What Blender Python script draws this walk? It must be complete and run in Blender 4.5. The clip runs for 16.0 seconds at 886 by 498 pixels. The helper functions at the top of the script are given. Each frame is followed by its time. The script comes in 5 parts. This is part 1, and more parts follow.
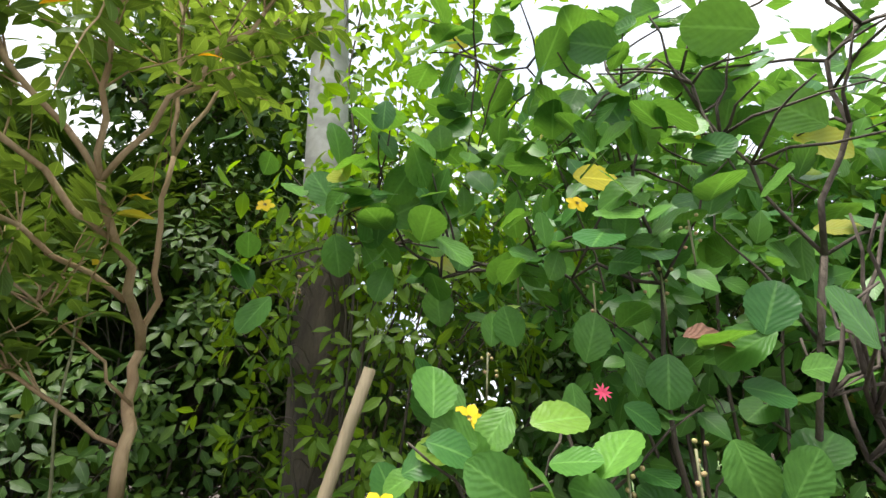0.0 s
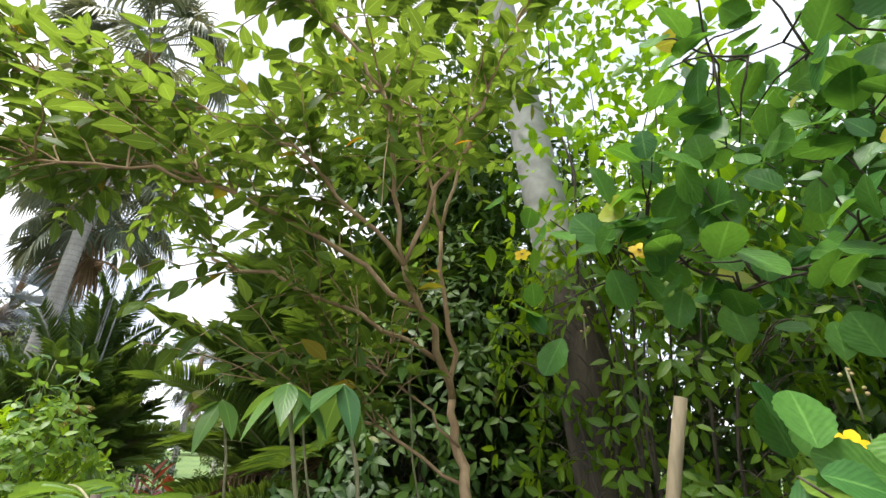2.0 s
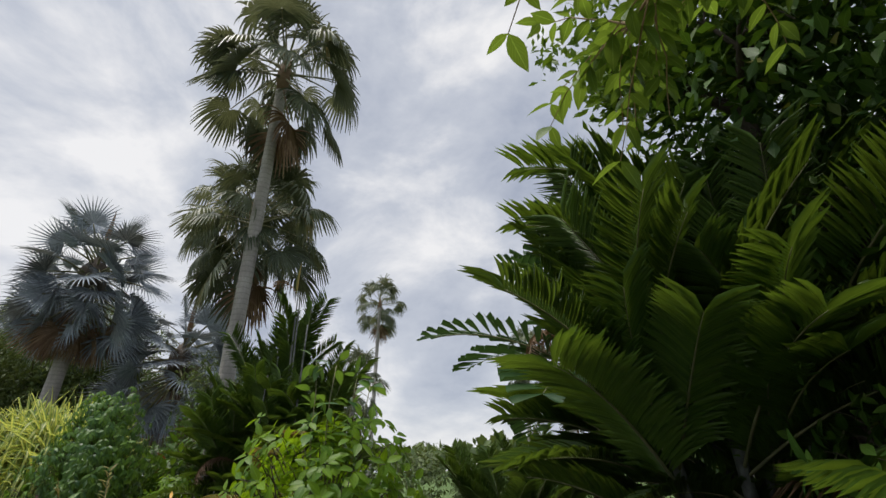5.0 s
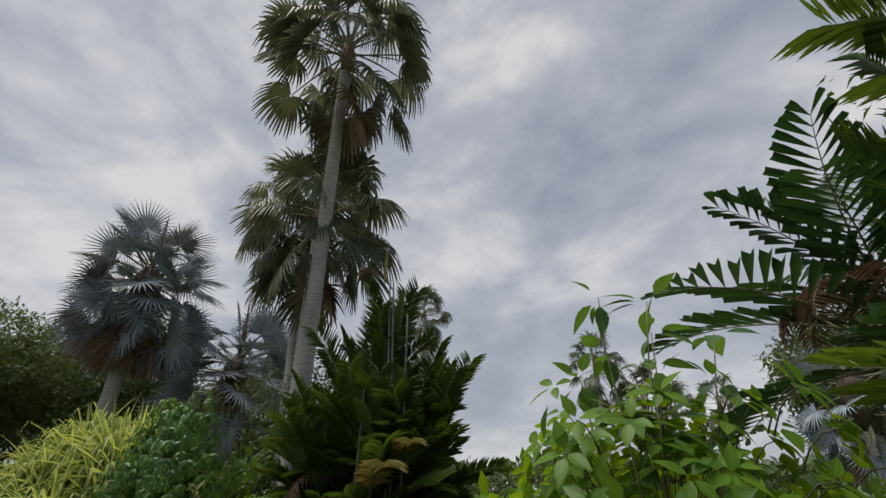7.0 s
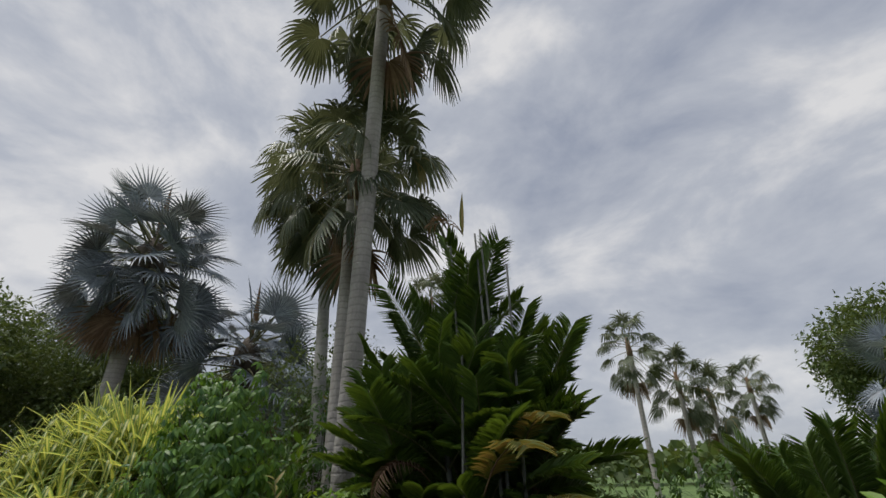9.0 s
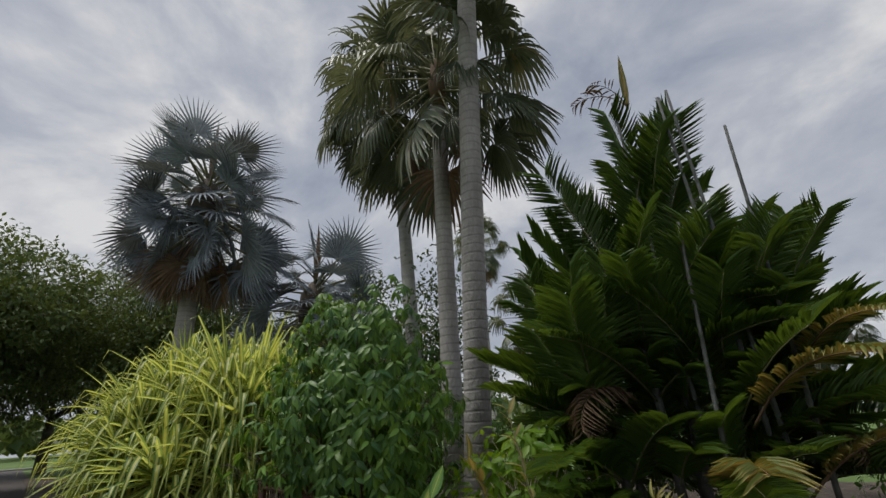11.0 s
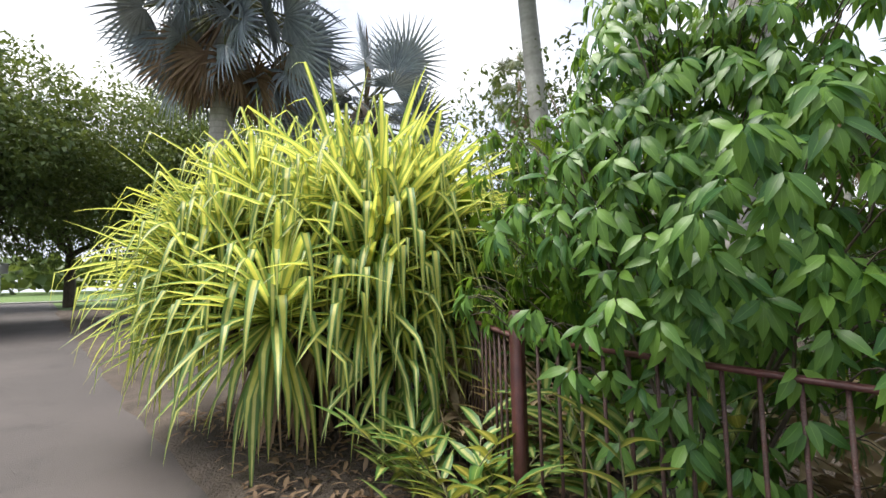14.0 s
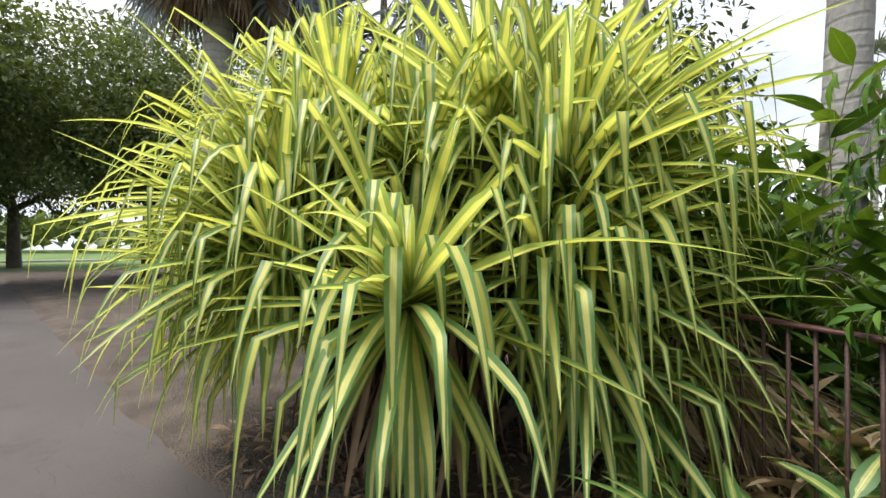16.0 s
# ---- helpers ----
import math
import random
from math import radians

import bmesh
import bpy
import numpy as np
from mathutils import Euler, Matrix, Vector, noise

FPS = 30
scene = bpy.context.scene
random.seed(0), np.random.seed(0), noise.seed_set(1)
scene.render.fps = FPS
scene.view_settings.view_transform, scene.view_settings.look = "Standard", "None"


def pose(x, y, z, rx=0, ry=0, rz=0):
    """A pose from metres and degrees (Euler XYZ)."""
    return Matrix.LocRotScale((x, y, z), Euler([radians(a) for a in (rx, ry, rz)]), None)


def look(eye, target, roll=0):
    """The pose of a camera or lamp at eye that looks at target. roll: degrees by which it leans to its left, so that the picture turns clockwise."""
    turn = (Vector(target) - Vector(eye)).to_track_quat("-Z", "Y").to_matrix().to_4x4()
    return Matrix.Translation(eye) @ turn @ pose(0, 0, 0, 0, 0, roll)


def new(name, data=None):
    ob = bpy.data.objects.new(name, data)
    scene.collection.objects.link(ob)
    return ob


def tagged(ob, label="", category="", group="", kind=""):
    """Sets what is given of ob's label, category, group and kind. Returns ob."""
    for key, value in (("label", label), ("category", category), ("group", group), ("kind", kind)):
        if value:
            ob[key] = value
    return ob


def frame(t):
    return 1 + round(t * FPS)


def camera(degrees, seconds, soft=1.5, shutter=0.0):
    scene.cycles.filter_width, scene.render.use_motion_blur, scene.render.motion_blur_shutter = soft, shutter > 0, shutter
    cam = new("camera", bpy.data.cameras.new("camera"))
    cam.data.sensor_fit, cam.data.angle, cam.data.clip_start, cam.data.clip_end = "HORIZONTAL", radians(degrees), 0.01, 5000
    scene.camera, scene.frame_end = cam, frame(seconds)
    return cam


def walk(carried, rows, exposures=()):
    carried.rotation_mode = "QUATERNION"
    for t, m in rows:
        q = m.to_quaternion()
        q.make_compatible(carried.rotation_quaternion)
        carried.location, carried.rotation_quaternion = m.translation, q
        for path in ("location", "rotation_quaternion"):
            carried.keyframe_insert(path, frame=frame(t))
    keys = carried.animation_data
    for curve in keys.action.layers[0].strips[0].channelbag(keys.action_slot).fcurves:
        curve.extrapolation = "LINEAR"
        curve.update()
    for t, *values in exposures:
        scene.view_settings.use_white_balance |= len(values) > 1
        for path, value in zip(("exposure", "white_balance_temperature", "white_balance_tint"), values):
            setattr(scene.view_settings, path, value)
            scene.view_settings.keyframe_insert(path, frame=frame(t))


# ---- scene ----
cam = camera(88.9, 16.0)
PATH = [
    (0.0, 0.0, 0.0, 1.55, 112.8, -3.2, 0.56),
    (0.5, -0.043, -0.06, 1.554, 113.82, -2.87, 3.9),
    (1.0, -0.073, -0.103, 1.554, 114.27, -2.48, 11.3),
    (1.5, -0.114, -0.141, 1.55, 114.53, -2.06, 20.2),
    (2.0, -0.24, -0.171, 1.552, 114.92, -1.47, 27.88),
    (2.5, -0.476, -0.206, 1.56, 115.5, -1.08, 31.73),
    (3.0, -0.83, -0.19, 1.557, 116.0, -0.26, 34.77),
    (3.5, -1.32, -0.21, 1.563, 115.95, 0.44, 36.94),
    (4.0, -1.833, -0.221, 1.573, 115.6, 0.85, 38.44),
    (4.5, -2.345, -0.136, 1.586, 115.72, 1.0, 40.02),
    (7.0, -5.124, 0.031, 1.606, 118.35, 1.16, 45.36),
    (7.5, -5.701, 0.048, 1.607, 118.17, 1.38, 44.04),
    (8.0, -6.274, 0.066, 1.626, 117.98, 1.51, 43.27),
    (8.5, -6.857, 0.053, 1.641, 117.92, 1.71, 43.45),
    (11.0, -9.819, 0.036, 1.633, 111.86, 3.5, 48.38),
    (11.5, -10.422, 0.069, 1.64, 110.0, 3.5, 48.94),
    (12.0, -11.027, 0.101, 1.608, 107.73, 3.35, 49.06),
    (12.5, -11.634, 0.121, 1.575, 105.19, 3.11, 48.8),
    (13.0, -12.219, 0.118, 1.555, 102.22, 2.75, 48.45),
    (13.5, -12.826, 0.12, 1.535, 98.27, 1.9, 47.91),
    (14.0, -13.411, 0.099, 1.509, 94.38, 1.4, 47.72),
    (14.5, -13.976, 0.08, 1.496, 91.2, 0.96, 47.67),
    (15.0, -14.502, 0.026, 1.516, 89.47, 0.78, 46.76),
    (15.5, -15.003, 0.034, 1.524, 89.49, 0.58, 45.23),
    (16.0, -15.482, 0.0, 1.55, 90.06, 0.23, 43.33),
]
EXPOSURES = [(0.0, 1.52), (1.5, 1.5), (2.5, 1.3), (3.5, 0.95), (4.5, 0.36), (7.0, -0.28), (8.0, -0.28), (8.5, -0.18), (11.0, -0.25), (11.5, -0.02), (12.5, 0.62), (13.5, 0.94), (14.5, 1.36), (15.2, 1.36), (16.0, 1.06)]
walk(cam, [(t, pose(x, y, z, rx, ry, rz)) for t, x, y, z, rx, ry, rz in PATH], EXPOSURES)

# ---- world, sun, exposure ----
world = bpy.data.worlds.new("overcast_sky")
scene.world = world
world.use_nodes = True
wn, wl = world.node_tree.nodes, world.node_tree.links
wn.clear()
SUN_EL, SUN_AZ = radians(70), radians(215)
w_sky = wn.new("ShaderNodeTexSky")
w_sky.sky_type = "NISHITA"
w_sky.sun_disc = False
w_sky.sun_elevation, w_sky.sun_rotation = SUN_EL, SUN_AZ
w_co = wn.new("ShaderNodeTexCoord")
w_map = wn.new("ShaderNodeMapping")
w_map.inputs["Scale"].default_value = (1.0, 1.25, 2.0)
w_map.inputs["Rotation"].default_value = (0.0, 0.25, 0.5)
w_n1 = wn.new("ShaderNodeTexNoise")
w_n1.inputs["Scale"].default_value = 2.7
w_n1.inputs["Detail"].default_value = 7.0
w_n1.inputs["Roughness"].default_value = 0.57
w_n1.inputs["Distortion"].default_value = 0.25
w_r1 = wn.new("ShaderNodeValToRGB")
w_r1.color_ramp.elements[0].position, w_r1.color_ramp.elements[0].color = 0.32, (0.40, 0.44, 0.54, 1)
w_r1.color_ramp.elements[1].position, w_r1.color_ramp.elements[1].color = 0.66, (0.95, 0.94, 0.94, 1)
mid = w_r1.color_ramp.elements.new(0.5)
mid.color = (0.60, 0.63, 0.70, 1)
w_bg1 = wn.new("ShaderNodeBackground")
w_bg1.inputs["Strength"].default_value = 0.1
w_bg2 = wn.new("ShaderNodeBackground")
w_bg2.inputs["Strength"].default_value = 0.92
w_mix = wn.new("ShaderNodeMixShader")
w_mix.inputs[0].default_value = 0.9
w_out = wn.new("ShaderNodeOutputWorld")
wl.new(w_co.outputs["Generated"], w_map.inputs["Vector"])
wl.new(w_map.outputs["Vector"], w_n1.inputs["Vector"])
wl.new(w_n1.outputs["Fac"], w_r1.inputs["Fac"])
wl.new(w_r1.outputs["Color"], w_bg2.inputs["Color"])
wl.new(w_sky.outputs["Color"], w_bg1.inputs["Color"])
wl.new(w_bg1.outputs["Background"], w_mix.inputs[1])
wl.new(w_bg2.outputs["Background"], w_mix.inputs[2])
wl.new(w_mix.outputs["Shader"], w_out.inputs["Surface"])
sun = new("sun", bpy.data.lights.new("sun", "SUN"))
sun.data.energy, sun.data.angle, sun.data.color = 3.8, radians(35), (1.0, 0.95, 0.88)
sun.matrix_world = look((0, 0, 0), (-math.sin(SUN_AZ) * math.cos(SUN_EL), -math.cos(SUN_AZ) * math.cos(SUN_EL), -math.sin(SUN_EL)))
sun.location = (0, 0, 40)


# ---- materials ----
def nodes_of(name):
    m = bpy.data.materials.new(name)
    m.use_nodes = True
    nt = m.node_tree
    nt.nodes.clear()
    out = nt.nodes.new("ShaderNodeOutputMaterial")
    return m, nt.nodes, nt.links, out


def mixed(nodes, links, fac, a, b):
    n = nodes.new("ShaderNodeMix")
    n.data_type = "RGBA"
    for sock, v in ((n.inputs["Factor"], fac), (n.inputs["A"], a), (n.inputs["B"], b)):
        if isinstance(v, (tuple, list)):
            sock.default_value = (*v[:3], 1)
        elif isinstance(v, (int, float)):
            sock.default_value = v
        else:
            links.new(v, sock)
    return n.outputs["Result"]


def maths(nodes, links, op, a, b=0.0, clamp=False):
    n = nodes.new("ShaderNodeMath")
    n.operation, n.use_clamp = op, clamp
    for sock, v in zip(n.inputs, (a, b)):
        if isinstance(v, (int, float)):
            sock.default_value = v
        else:
            links.new(v, sock)
    return n.outputs[0]


def noise_fac(nodes, links, scale, detail=4.0, lo=0.35, hi=0.65, vec=None):
    n = nodes.new("ShaderNodeTexNoise")
    n.inputs["Scale"].default_value, n.inputs["Detail"].default_value = scale, detail
    if vec is None:
        co = nodes.new("ShaderNodeTexCoord")
        vec = co.outputs["Object"]
    links.new(vec, n.inputs["Vector"])
    r = nodes.new("ShaderNodeMapRange")
    r.inputs["From Min"].default_value, r.inputs["From Max"].default_value = lo, hi
    links.new(n.outputs["Fac"], r.inputs["Value"])
    return r.outputs["Result"]


def leaf_material(name, dark, light, old=None, rough=0.42, see=0.3, rib=0.35, stripes=None, vein=0.0, whole=0.0):
    """Leaves: two greens varied leaf by leaf, a paler midrib, some old leaves, light shining through."""
    m, nd, ln, out = nodes_of(name)
    geo = nd.new("ShaderNodeNewGeometry")
    info = nd.new("ShaderNodeObjectInfo")
    rnd = maths(nd, ln, "FRACT", maths(nd, ln, "ADD", geo.outputs["Random Per Island"], info.outputs["Random"]))
    if whole:
        rnd = maths(nd, ln, "ADD", maths(nd, ln, "MULTIPLY", info.outputs["Random"], whole), maths(nd, ln, "MULTIPLY", rnd, 1 - whole))
    uv = nd.new("ShaderNodeUVMap")
    sep = nd.new("ShaderNodeSeparateXYZ")
    ln.new(uv.outputs["UV"], sep.inputs[0])
    col = mixed(nd, ln, rnd, dark, light)
    blotch = noise_fac(nd, ln, 9.0, 3.0)
    col = mixed(nd, ln, maths(nd, ln, "MULTIPLY", blotch, 0.3), col, tuple(c * 0.55 for c in dark))
    if old:
        pick = nd.new("ShaderNodeMapRange")
        pick.inputs["From Min"].default_value, pick.inputs["From Max"].default_value = old[1], old[1] + 0.02
        ln.new(rnd, pick.inputs["Value"])
        col = mixed(nd, ln, pick.outputs["Result"], col, old[0])
    off = maths(nd, ln, "ABSOLUTE", maths(nd, ln, "SUBTRACT", sep.outputs["X"], 0.5))
    if stripes:
        edge = nd.new("ShaderNodeMapRange")
        edge.inputs["From Min"].default_value, edge.inputs["From Max"].default_value = 0.18, 0.26
        ln.new(maths(nd, ln, "ADD", off, maths(nd, ln, "MULTIPLY", maths(nd, ln, "SUBTRACT", rnd, 0.5), 0.12)), edge.inputs["Value"])
        lines = nd.new("ShaderNodeMapRange")
        lines.inputs["From Min"].default_value, lines.inputs["From Max"].default_value = 0.55, 0.95
        ln.new(maths(nd, ln, "SINE", maths(nd, ln, "MULTIPLY", maths(nd, ln, "ADD", sep.outputs["X"], rnd), 46.0)), lines.inputs["Value"])
        col = mixed(nd, ln, maths(nd, ln, "MULTIPLY", lines.outputs["Result"], 0.3), col, stripes)
        col = mixed(nd, ln, edge.outputs["Result"], col, stripes)
    if rib:
        ribm = nd.new("ShaderNodeMapRange")
        ribm.inputs["From Min"].default_value, ribm.inputs["From Max"].default_value = 0.045, 0.015
        ln.new(off, ribm.inputs["Value"])
        pale = tuple(min(1.0, c * 1.7 + 0.05) for c in light)
        col = mixed(nd, ln, maths(nd, ln, "MULTIPLY", ribm.outputs["Result"], rib), col, pale)
    if vein:
        wv = nd.new("ShaderNodeTexWave")
        wv.inputs["Scale"].default_value, wv.inputs["Distortion"].default_value = 2.2, 0.6
        sk = nd.new("ShaderNodeCombineXYZ")
        ln.new(maths(nd, ln, "SUBTRACT", sep.outputs["Y"], maths(nd, ln, "MULTIPLY", off, 0.9)), sk.inputs[0])
        ln.new(sk.outputs[0], wv.inputs["Vector"])
        thin = maths(nd, ln, "POWER", wv.outputs["Fac"], 6.0)
        col = mixed(nd, ln, maths(nd, ln, "MULTIPLY", thin, min(0.15, vein * 0.4)), col, tuple(min(1.0, c * 1.5 + 0.03) for c in light))
    p = nd.new("ShaderNodeBsdfPrincipled")
    ln.new(col, p.inputs["Base Color"])
    p.inputs["Roughness"].default_value = rough
    p.inputs["Specular IOR Level"].default_value = 0.28
    if vein:
        bmp = nd.new("ShaderNodeBump")
        bmp.inputs["Strength"].default_value, bmp.inputs["Distance"].default_value = vein, 0.004
        ln.new(wv.outputs["Fac"], bmp.inputs["Height"])
        ln.new(bmp.outputs["Normal"], p.inputs["Normal"])
    t = nd.new("ShaderNodeBsdfTranslucent")
    bright = nd.new("ShaderNodeHueSaturation")
    bright.inputs["Value"].default_value, bright.inputs["Saturation"].default_value = 1.5, 1.1
    ln.new(col, bright.inputs["Color"])
    warm = mixed(nd, ln, 0.35, bright.outputs["Color"], tuple(min(1, c) for c in (light[0] * 2.2, light[1] * 1.6, light[2] * 0.6)))
    ln.new(warm, t.inputs["Color"])
    mx = nd.new("ShaderNodeMixShader")
    mx.inputs[0].default_value = see
    ln.new(p.outputs[0], mx.inputs[1])
    ln.new(t.outputs[0], mx.inputs[2])
    ln.new(mx.outputs[0], out.inputs["Surface"])
    return m


def solid_material(name, a, b, scale=6.0, rough=0.8, bump=0.3, fine=60.0, metal=0.0, rings=0.0, stretch=(1, 1, 1), dist=0.01):
    """Bark, soil, paint: two tones at two scales, with relief; rings: bands a metre up the height."""
    m, nd, ln, out = nodes_of(name)
    co = nd.new("ShaderNodeTexCoord")
    mp = nd.new("ShaderNodeMapping")
    mp.inputs["Scale"].default_value = stretch
    ln.new(co.outputs["Object"], mp.inputs["Vector"])
    v = mp.outputs["Vector"]
    big = noise_fac(nd, ln, scale, 5.0, 0.35, 0.65, v)
    small = noise_fac(nd, ln, fine, 3.0, 0.3, 0.7, v)
    col = mixed(nd, ln, big, a, b)
    col = mixed(nd, ln, maths(nd, ln, "MULTIPLY", small, 0.35), col, tuple(c * 0.55 for c in a))
    height = maths(nd, ln, "ADD", small, maths(nd, ln, "MULTIPLY", big, 0.6))
    if rings:
        sep = nd.new("ShaderNodeSeparateXYZ")
        ln.new(co.outputs["Object"], sep.inputs[0])
        wob = maths(nd, ln, "MULTIPLY", noise_fac(nd, ln, 1.7, 3.0, 0.0, 1.0), 1.2)
        s = maths(nd, ln, "SINE", maths(nd, ln, "ADD", maths(nd, ln, "MULTIPLY", sep.outputs["Z"], rings * 6.283), maths(nd, ln, "MULTIPLY", wob, 3.0)))
        band = nd.new("ShaderNodeMapRange")
        band.inputs["From Min"].default_value, band.inputs["From Max"].default_value = 0.55, 1.0
        ln.new(s, band.inputs["Value"])
        col = mixed(nd, ln, maths(nd, ln, "MULTIPLY", band.outputs["Result"], 0.32), col, tuple(c * 0.5 for c in a))
        height = maths(nd, ln, "SUBTRACT", height, band.outputs["Result"])
    p = nd.new("ShaderNodeBsdfPrincipled")
    ln.new(col, p.inputs["Base Color"])
    p.inputs["Roughness"].default_value, p.inputs["Metallic"].default_value = rough, metal
    if bump:
        bm_ = nd.new("ShaderNodeBump")
        bm_.inputs["Strength"].default_value, bm_.inputs["Distance"].default_value = bump, dist
        ln.new(height, bm_.inputs["Height"])
        ln.new(bm_.outputs["Normal"], p.inputs["Normal"])
    ln.new(p.outputs[0], out.inputs["Surface"])
    return m


def asphalt_material():
    m, nd, ln, out = nodes_of("asphalt")
    co = nd.new("ShaderNodeTexCoord")
    v = co.outputs["Object"]
    patch = noise_fac(nd, ln, 0.45, 4.0, 0.35, 0.65, v)
    grit = noise_fac(nd, ln, 140.0, 2.0, 0.3, 0.7, v)
    vor = nd.new("ShaderNodeTexVoronoi")
    vor.feature = "DISTANCE_TO_EDGE"
    vor.inputs["Scale"].default_value = 0.55
    wig = nd.new("ShaderNodeTexNoise")
    wig.inputs["Scale"].default_value, wig.inputs["Detail"].default_value = 2.5, 5.0
    ln.new(v, wig.inputs["Vector"])
    wv = nd.new("ShaderNodeVectorMath")
    wv.operation = "MULTIPLY_ADD"
    wv.inputs[1].default_value = (0.8, 0.8, 0.8)
    ln.new(wig.outputs["Color"], wv.inputs[0])
    ln.new(v, wv.inputs[2])
    ln.new(wv.outputs[0], vor.inputs["Vector"])
    crack = nd.new("ShaderNodeMapRange")
    crack.inputs["From Min"].default_value, crack.inputs["From Max"].default_value = 0.007, 0.002
    ln.new(vor.outputs["Distance"], crack.inputs["Value"])
    col = mixed(nd, ln, patch, (0.044, 0.037, 0.036), (0.070, 0.058, 0.056))
    col = mixed(nd, ln, maths(nd, ln, "MULTIPLY", grit, 0.35), col, (0.038, 0.032, 0.030))
    damp = noise_fac(nd, ln, 1.1, 5.0, 0.56, 0.66, v)
    col = mixed(nd, ln, maths(nd, ln, "MULTIPLY", damp, 0.45), col, (0.028, 0.024, 0.023))
    col = mixed(nd, ln, maths(nd, ln, "MULTIPLY", crack.outputs["Result"], 0.4), col, (0.022, 0.019, 0.018))
    p = nd.new("ShaderNodeBsdfPrincipled")
    ln.new(col, p.inputs["Base Color"])
    p.inputs["Roughness"].default_value = 0.75
    bp = nd.new("ShaderNodeBump")
    bp.inputs["Strength"].default_value, bp.inputs["Distance"].default_value = 0.5, 0.006
    ln.new(maths(nd, ln, "SUBTRACT", grit, crack.outputs["Result"]), bp.inputs["Height"])
    ln.new(bp.outputs["Normal"], p.inputs["Normal"])
    ln.new(p.outputs[0], out.inputs["Surface"])
    return m


M_ROUND = leaf_material("round_leaf", (0.036, 0.128, 0.030), (0.120, 0.270, 0.046), old=((0.42, 0.36, 0.03), 0.985), rough=0.32, see=0.32, rib=0.28, vein=0.15)
M_ROUNDY = leaf_material("yellow_leaf", (0.50, 0.44, 0.03), (0.60, 0.52, 0.05), rough=0.4, see=0.4, rib=0.4, vein=0.2)
M_BROWN = leaf_material("withered_leaf", (0.17, 0.085, 0.06), (0.28, 0.15, 0.10), rough=0.7, see=0.1, rib=0.2, vein=0.5)
M_ORANGE = leaf_material("orange_leaf", (0.65, 0.22, 0.02), (0.75, 0.35, 0.03), rough=0.5, see=0.3)
M_SAP = leaf_material("sapling_leaf", (0.054, 0.118, 0.022), (0.150, 0.240, 0.045), old=((0.45, 0.24, 0.03), 0.985), rough=0.4, see=0.42, rib=0.4, vein=0.25)
M_UMB = leaf_material("umbrella_leaf", (0.026, 0.086, 0.028), (0.140, 0.255, 0.045), rough=0.36, see=0.34, rib=0.22, vein=0.08)
M_BRIGHT = leaf_material("bright_shrub_leaf", (0.066, 0.155, 0.017), (0.185, 0.310, 0.030), rough=0.4, see=0.45, rib=0.3)
# darker cut of the bright shrub green; behind the sapling its colour carries shade
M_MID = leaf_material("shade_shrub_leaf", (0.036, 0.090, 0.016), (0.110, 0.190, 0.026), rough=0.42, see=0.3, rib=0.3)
M_LIME = leaf_material("lime_leaf", (0.11, 0.26, 0.02), (0.22, 0.40, 0.03), rough=0.4, see=0.5, rib=0.2)
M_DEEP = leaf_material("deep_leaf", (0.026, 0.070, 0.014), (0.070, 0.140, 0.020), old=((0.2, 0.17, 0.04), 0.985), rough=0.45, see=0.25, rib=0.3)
M_PAND = leaf_material("variegated_strap_leaf", (0.45, 0.43, 0.10), (0.69, 0.66, 0.27), rough=0.42, see=0.42, rib=0.0, stripes=(0.085, 0.180, 0.065))
M_TATTER = leaf_material("tattered_ginger_leaf", (0.20, 0.15, 0.06), (0.42, 0.34, 0.11), rough=0.5, see=0.2, rib=0.2, stripes=(0.12, 0.15, 0.04))
M_GING = leaf_material("variegated_ginger_leaf", (0.10, 0.19, 0.04), (0.42, 0.42, 0.14), rough=0.42, see=0.25, rib=0.3, stripes=(0.05, 0.13, 0.035))
# wide dark-to-silver range per frond: lit and shaded fans put into the colour
M_BISM = leaf_material("silver_fan_leaf", (0.048, 0.066, 0.090), (0.43, 0.49, 0.56), rough=0.36, see=0.04, rib=0.3, whole=0.6)
M_LIVI = leaf_material("fan_palm_leaf", (0.036, 0.056, 0.034), (0.150, 0.180, 0.115), old=((0.24, 0.20, 0.10), 0.93), rough=0.4, see=0.22, rib=0.4, whole=0.7)
M_FEATH = leaf_material("feather_palm_leaf", (0.034, 0.078, 0.018), (0.135, 0.225, 0.038), old=((0.30, 0.26, 0.04), 0.982), rough=0.36, see=0.28, rib=0.3, whole=0.5)
M_FISH = leaf_material("blunt_palm_leaf", (0.020, 0.055, 0.020), (0.045, 0.10, 0.028), rough=0.4, see=0.2, rib=0.2)
M_DEADP = leaf_material("dead_palm_leaf", (0.15, 0.095, 0.06), (0.30, 0.21, 0.14), rough=0.8, see=0.08, rib=0.2)
M_STRAW = leaf_material("straw_leaf", (0.26, 0.19, 0.115), (0.42, 0.335, 0.22), rough=0.8, see=0.1, rib=0.0)
M_FERN = leaf_material("fern_leaf", (0.05, 0.14, 0.03), (0.11, 0.24, 0.04), rough=0.5, see=0.35, rib=0.2)
M_CROTON = leaf_material("croton_leaf", (0.55, 0.30, 0.03), (0.60, 0.46, 0.06), rough=0.4, see=0.25, rib=0.3)
M_REDL = leaf_material("red_cordyline_leaf", (0.16, 0.03, 0.025), (0.30, 0.10, 0.05), rough=0.4, see=0.2, rib=0.2)
M_PARK = leaf_material("park_tree_leaf", (0.045, 0.080, 0.028), (0.125, 0.175, 0.055), rough=0.5, see=0.25, rib=0.0)
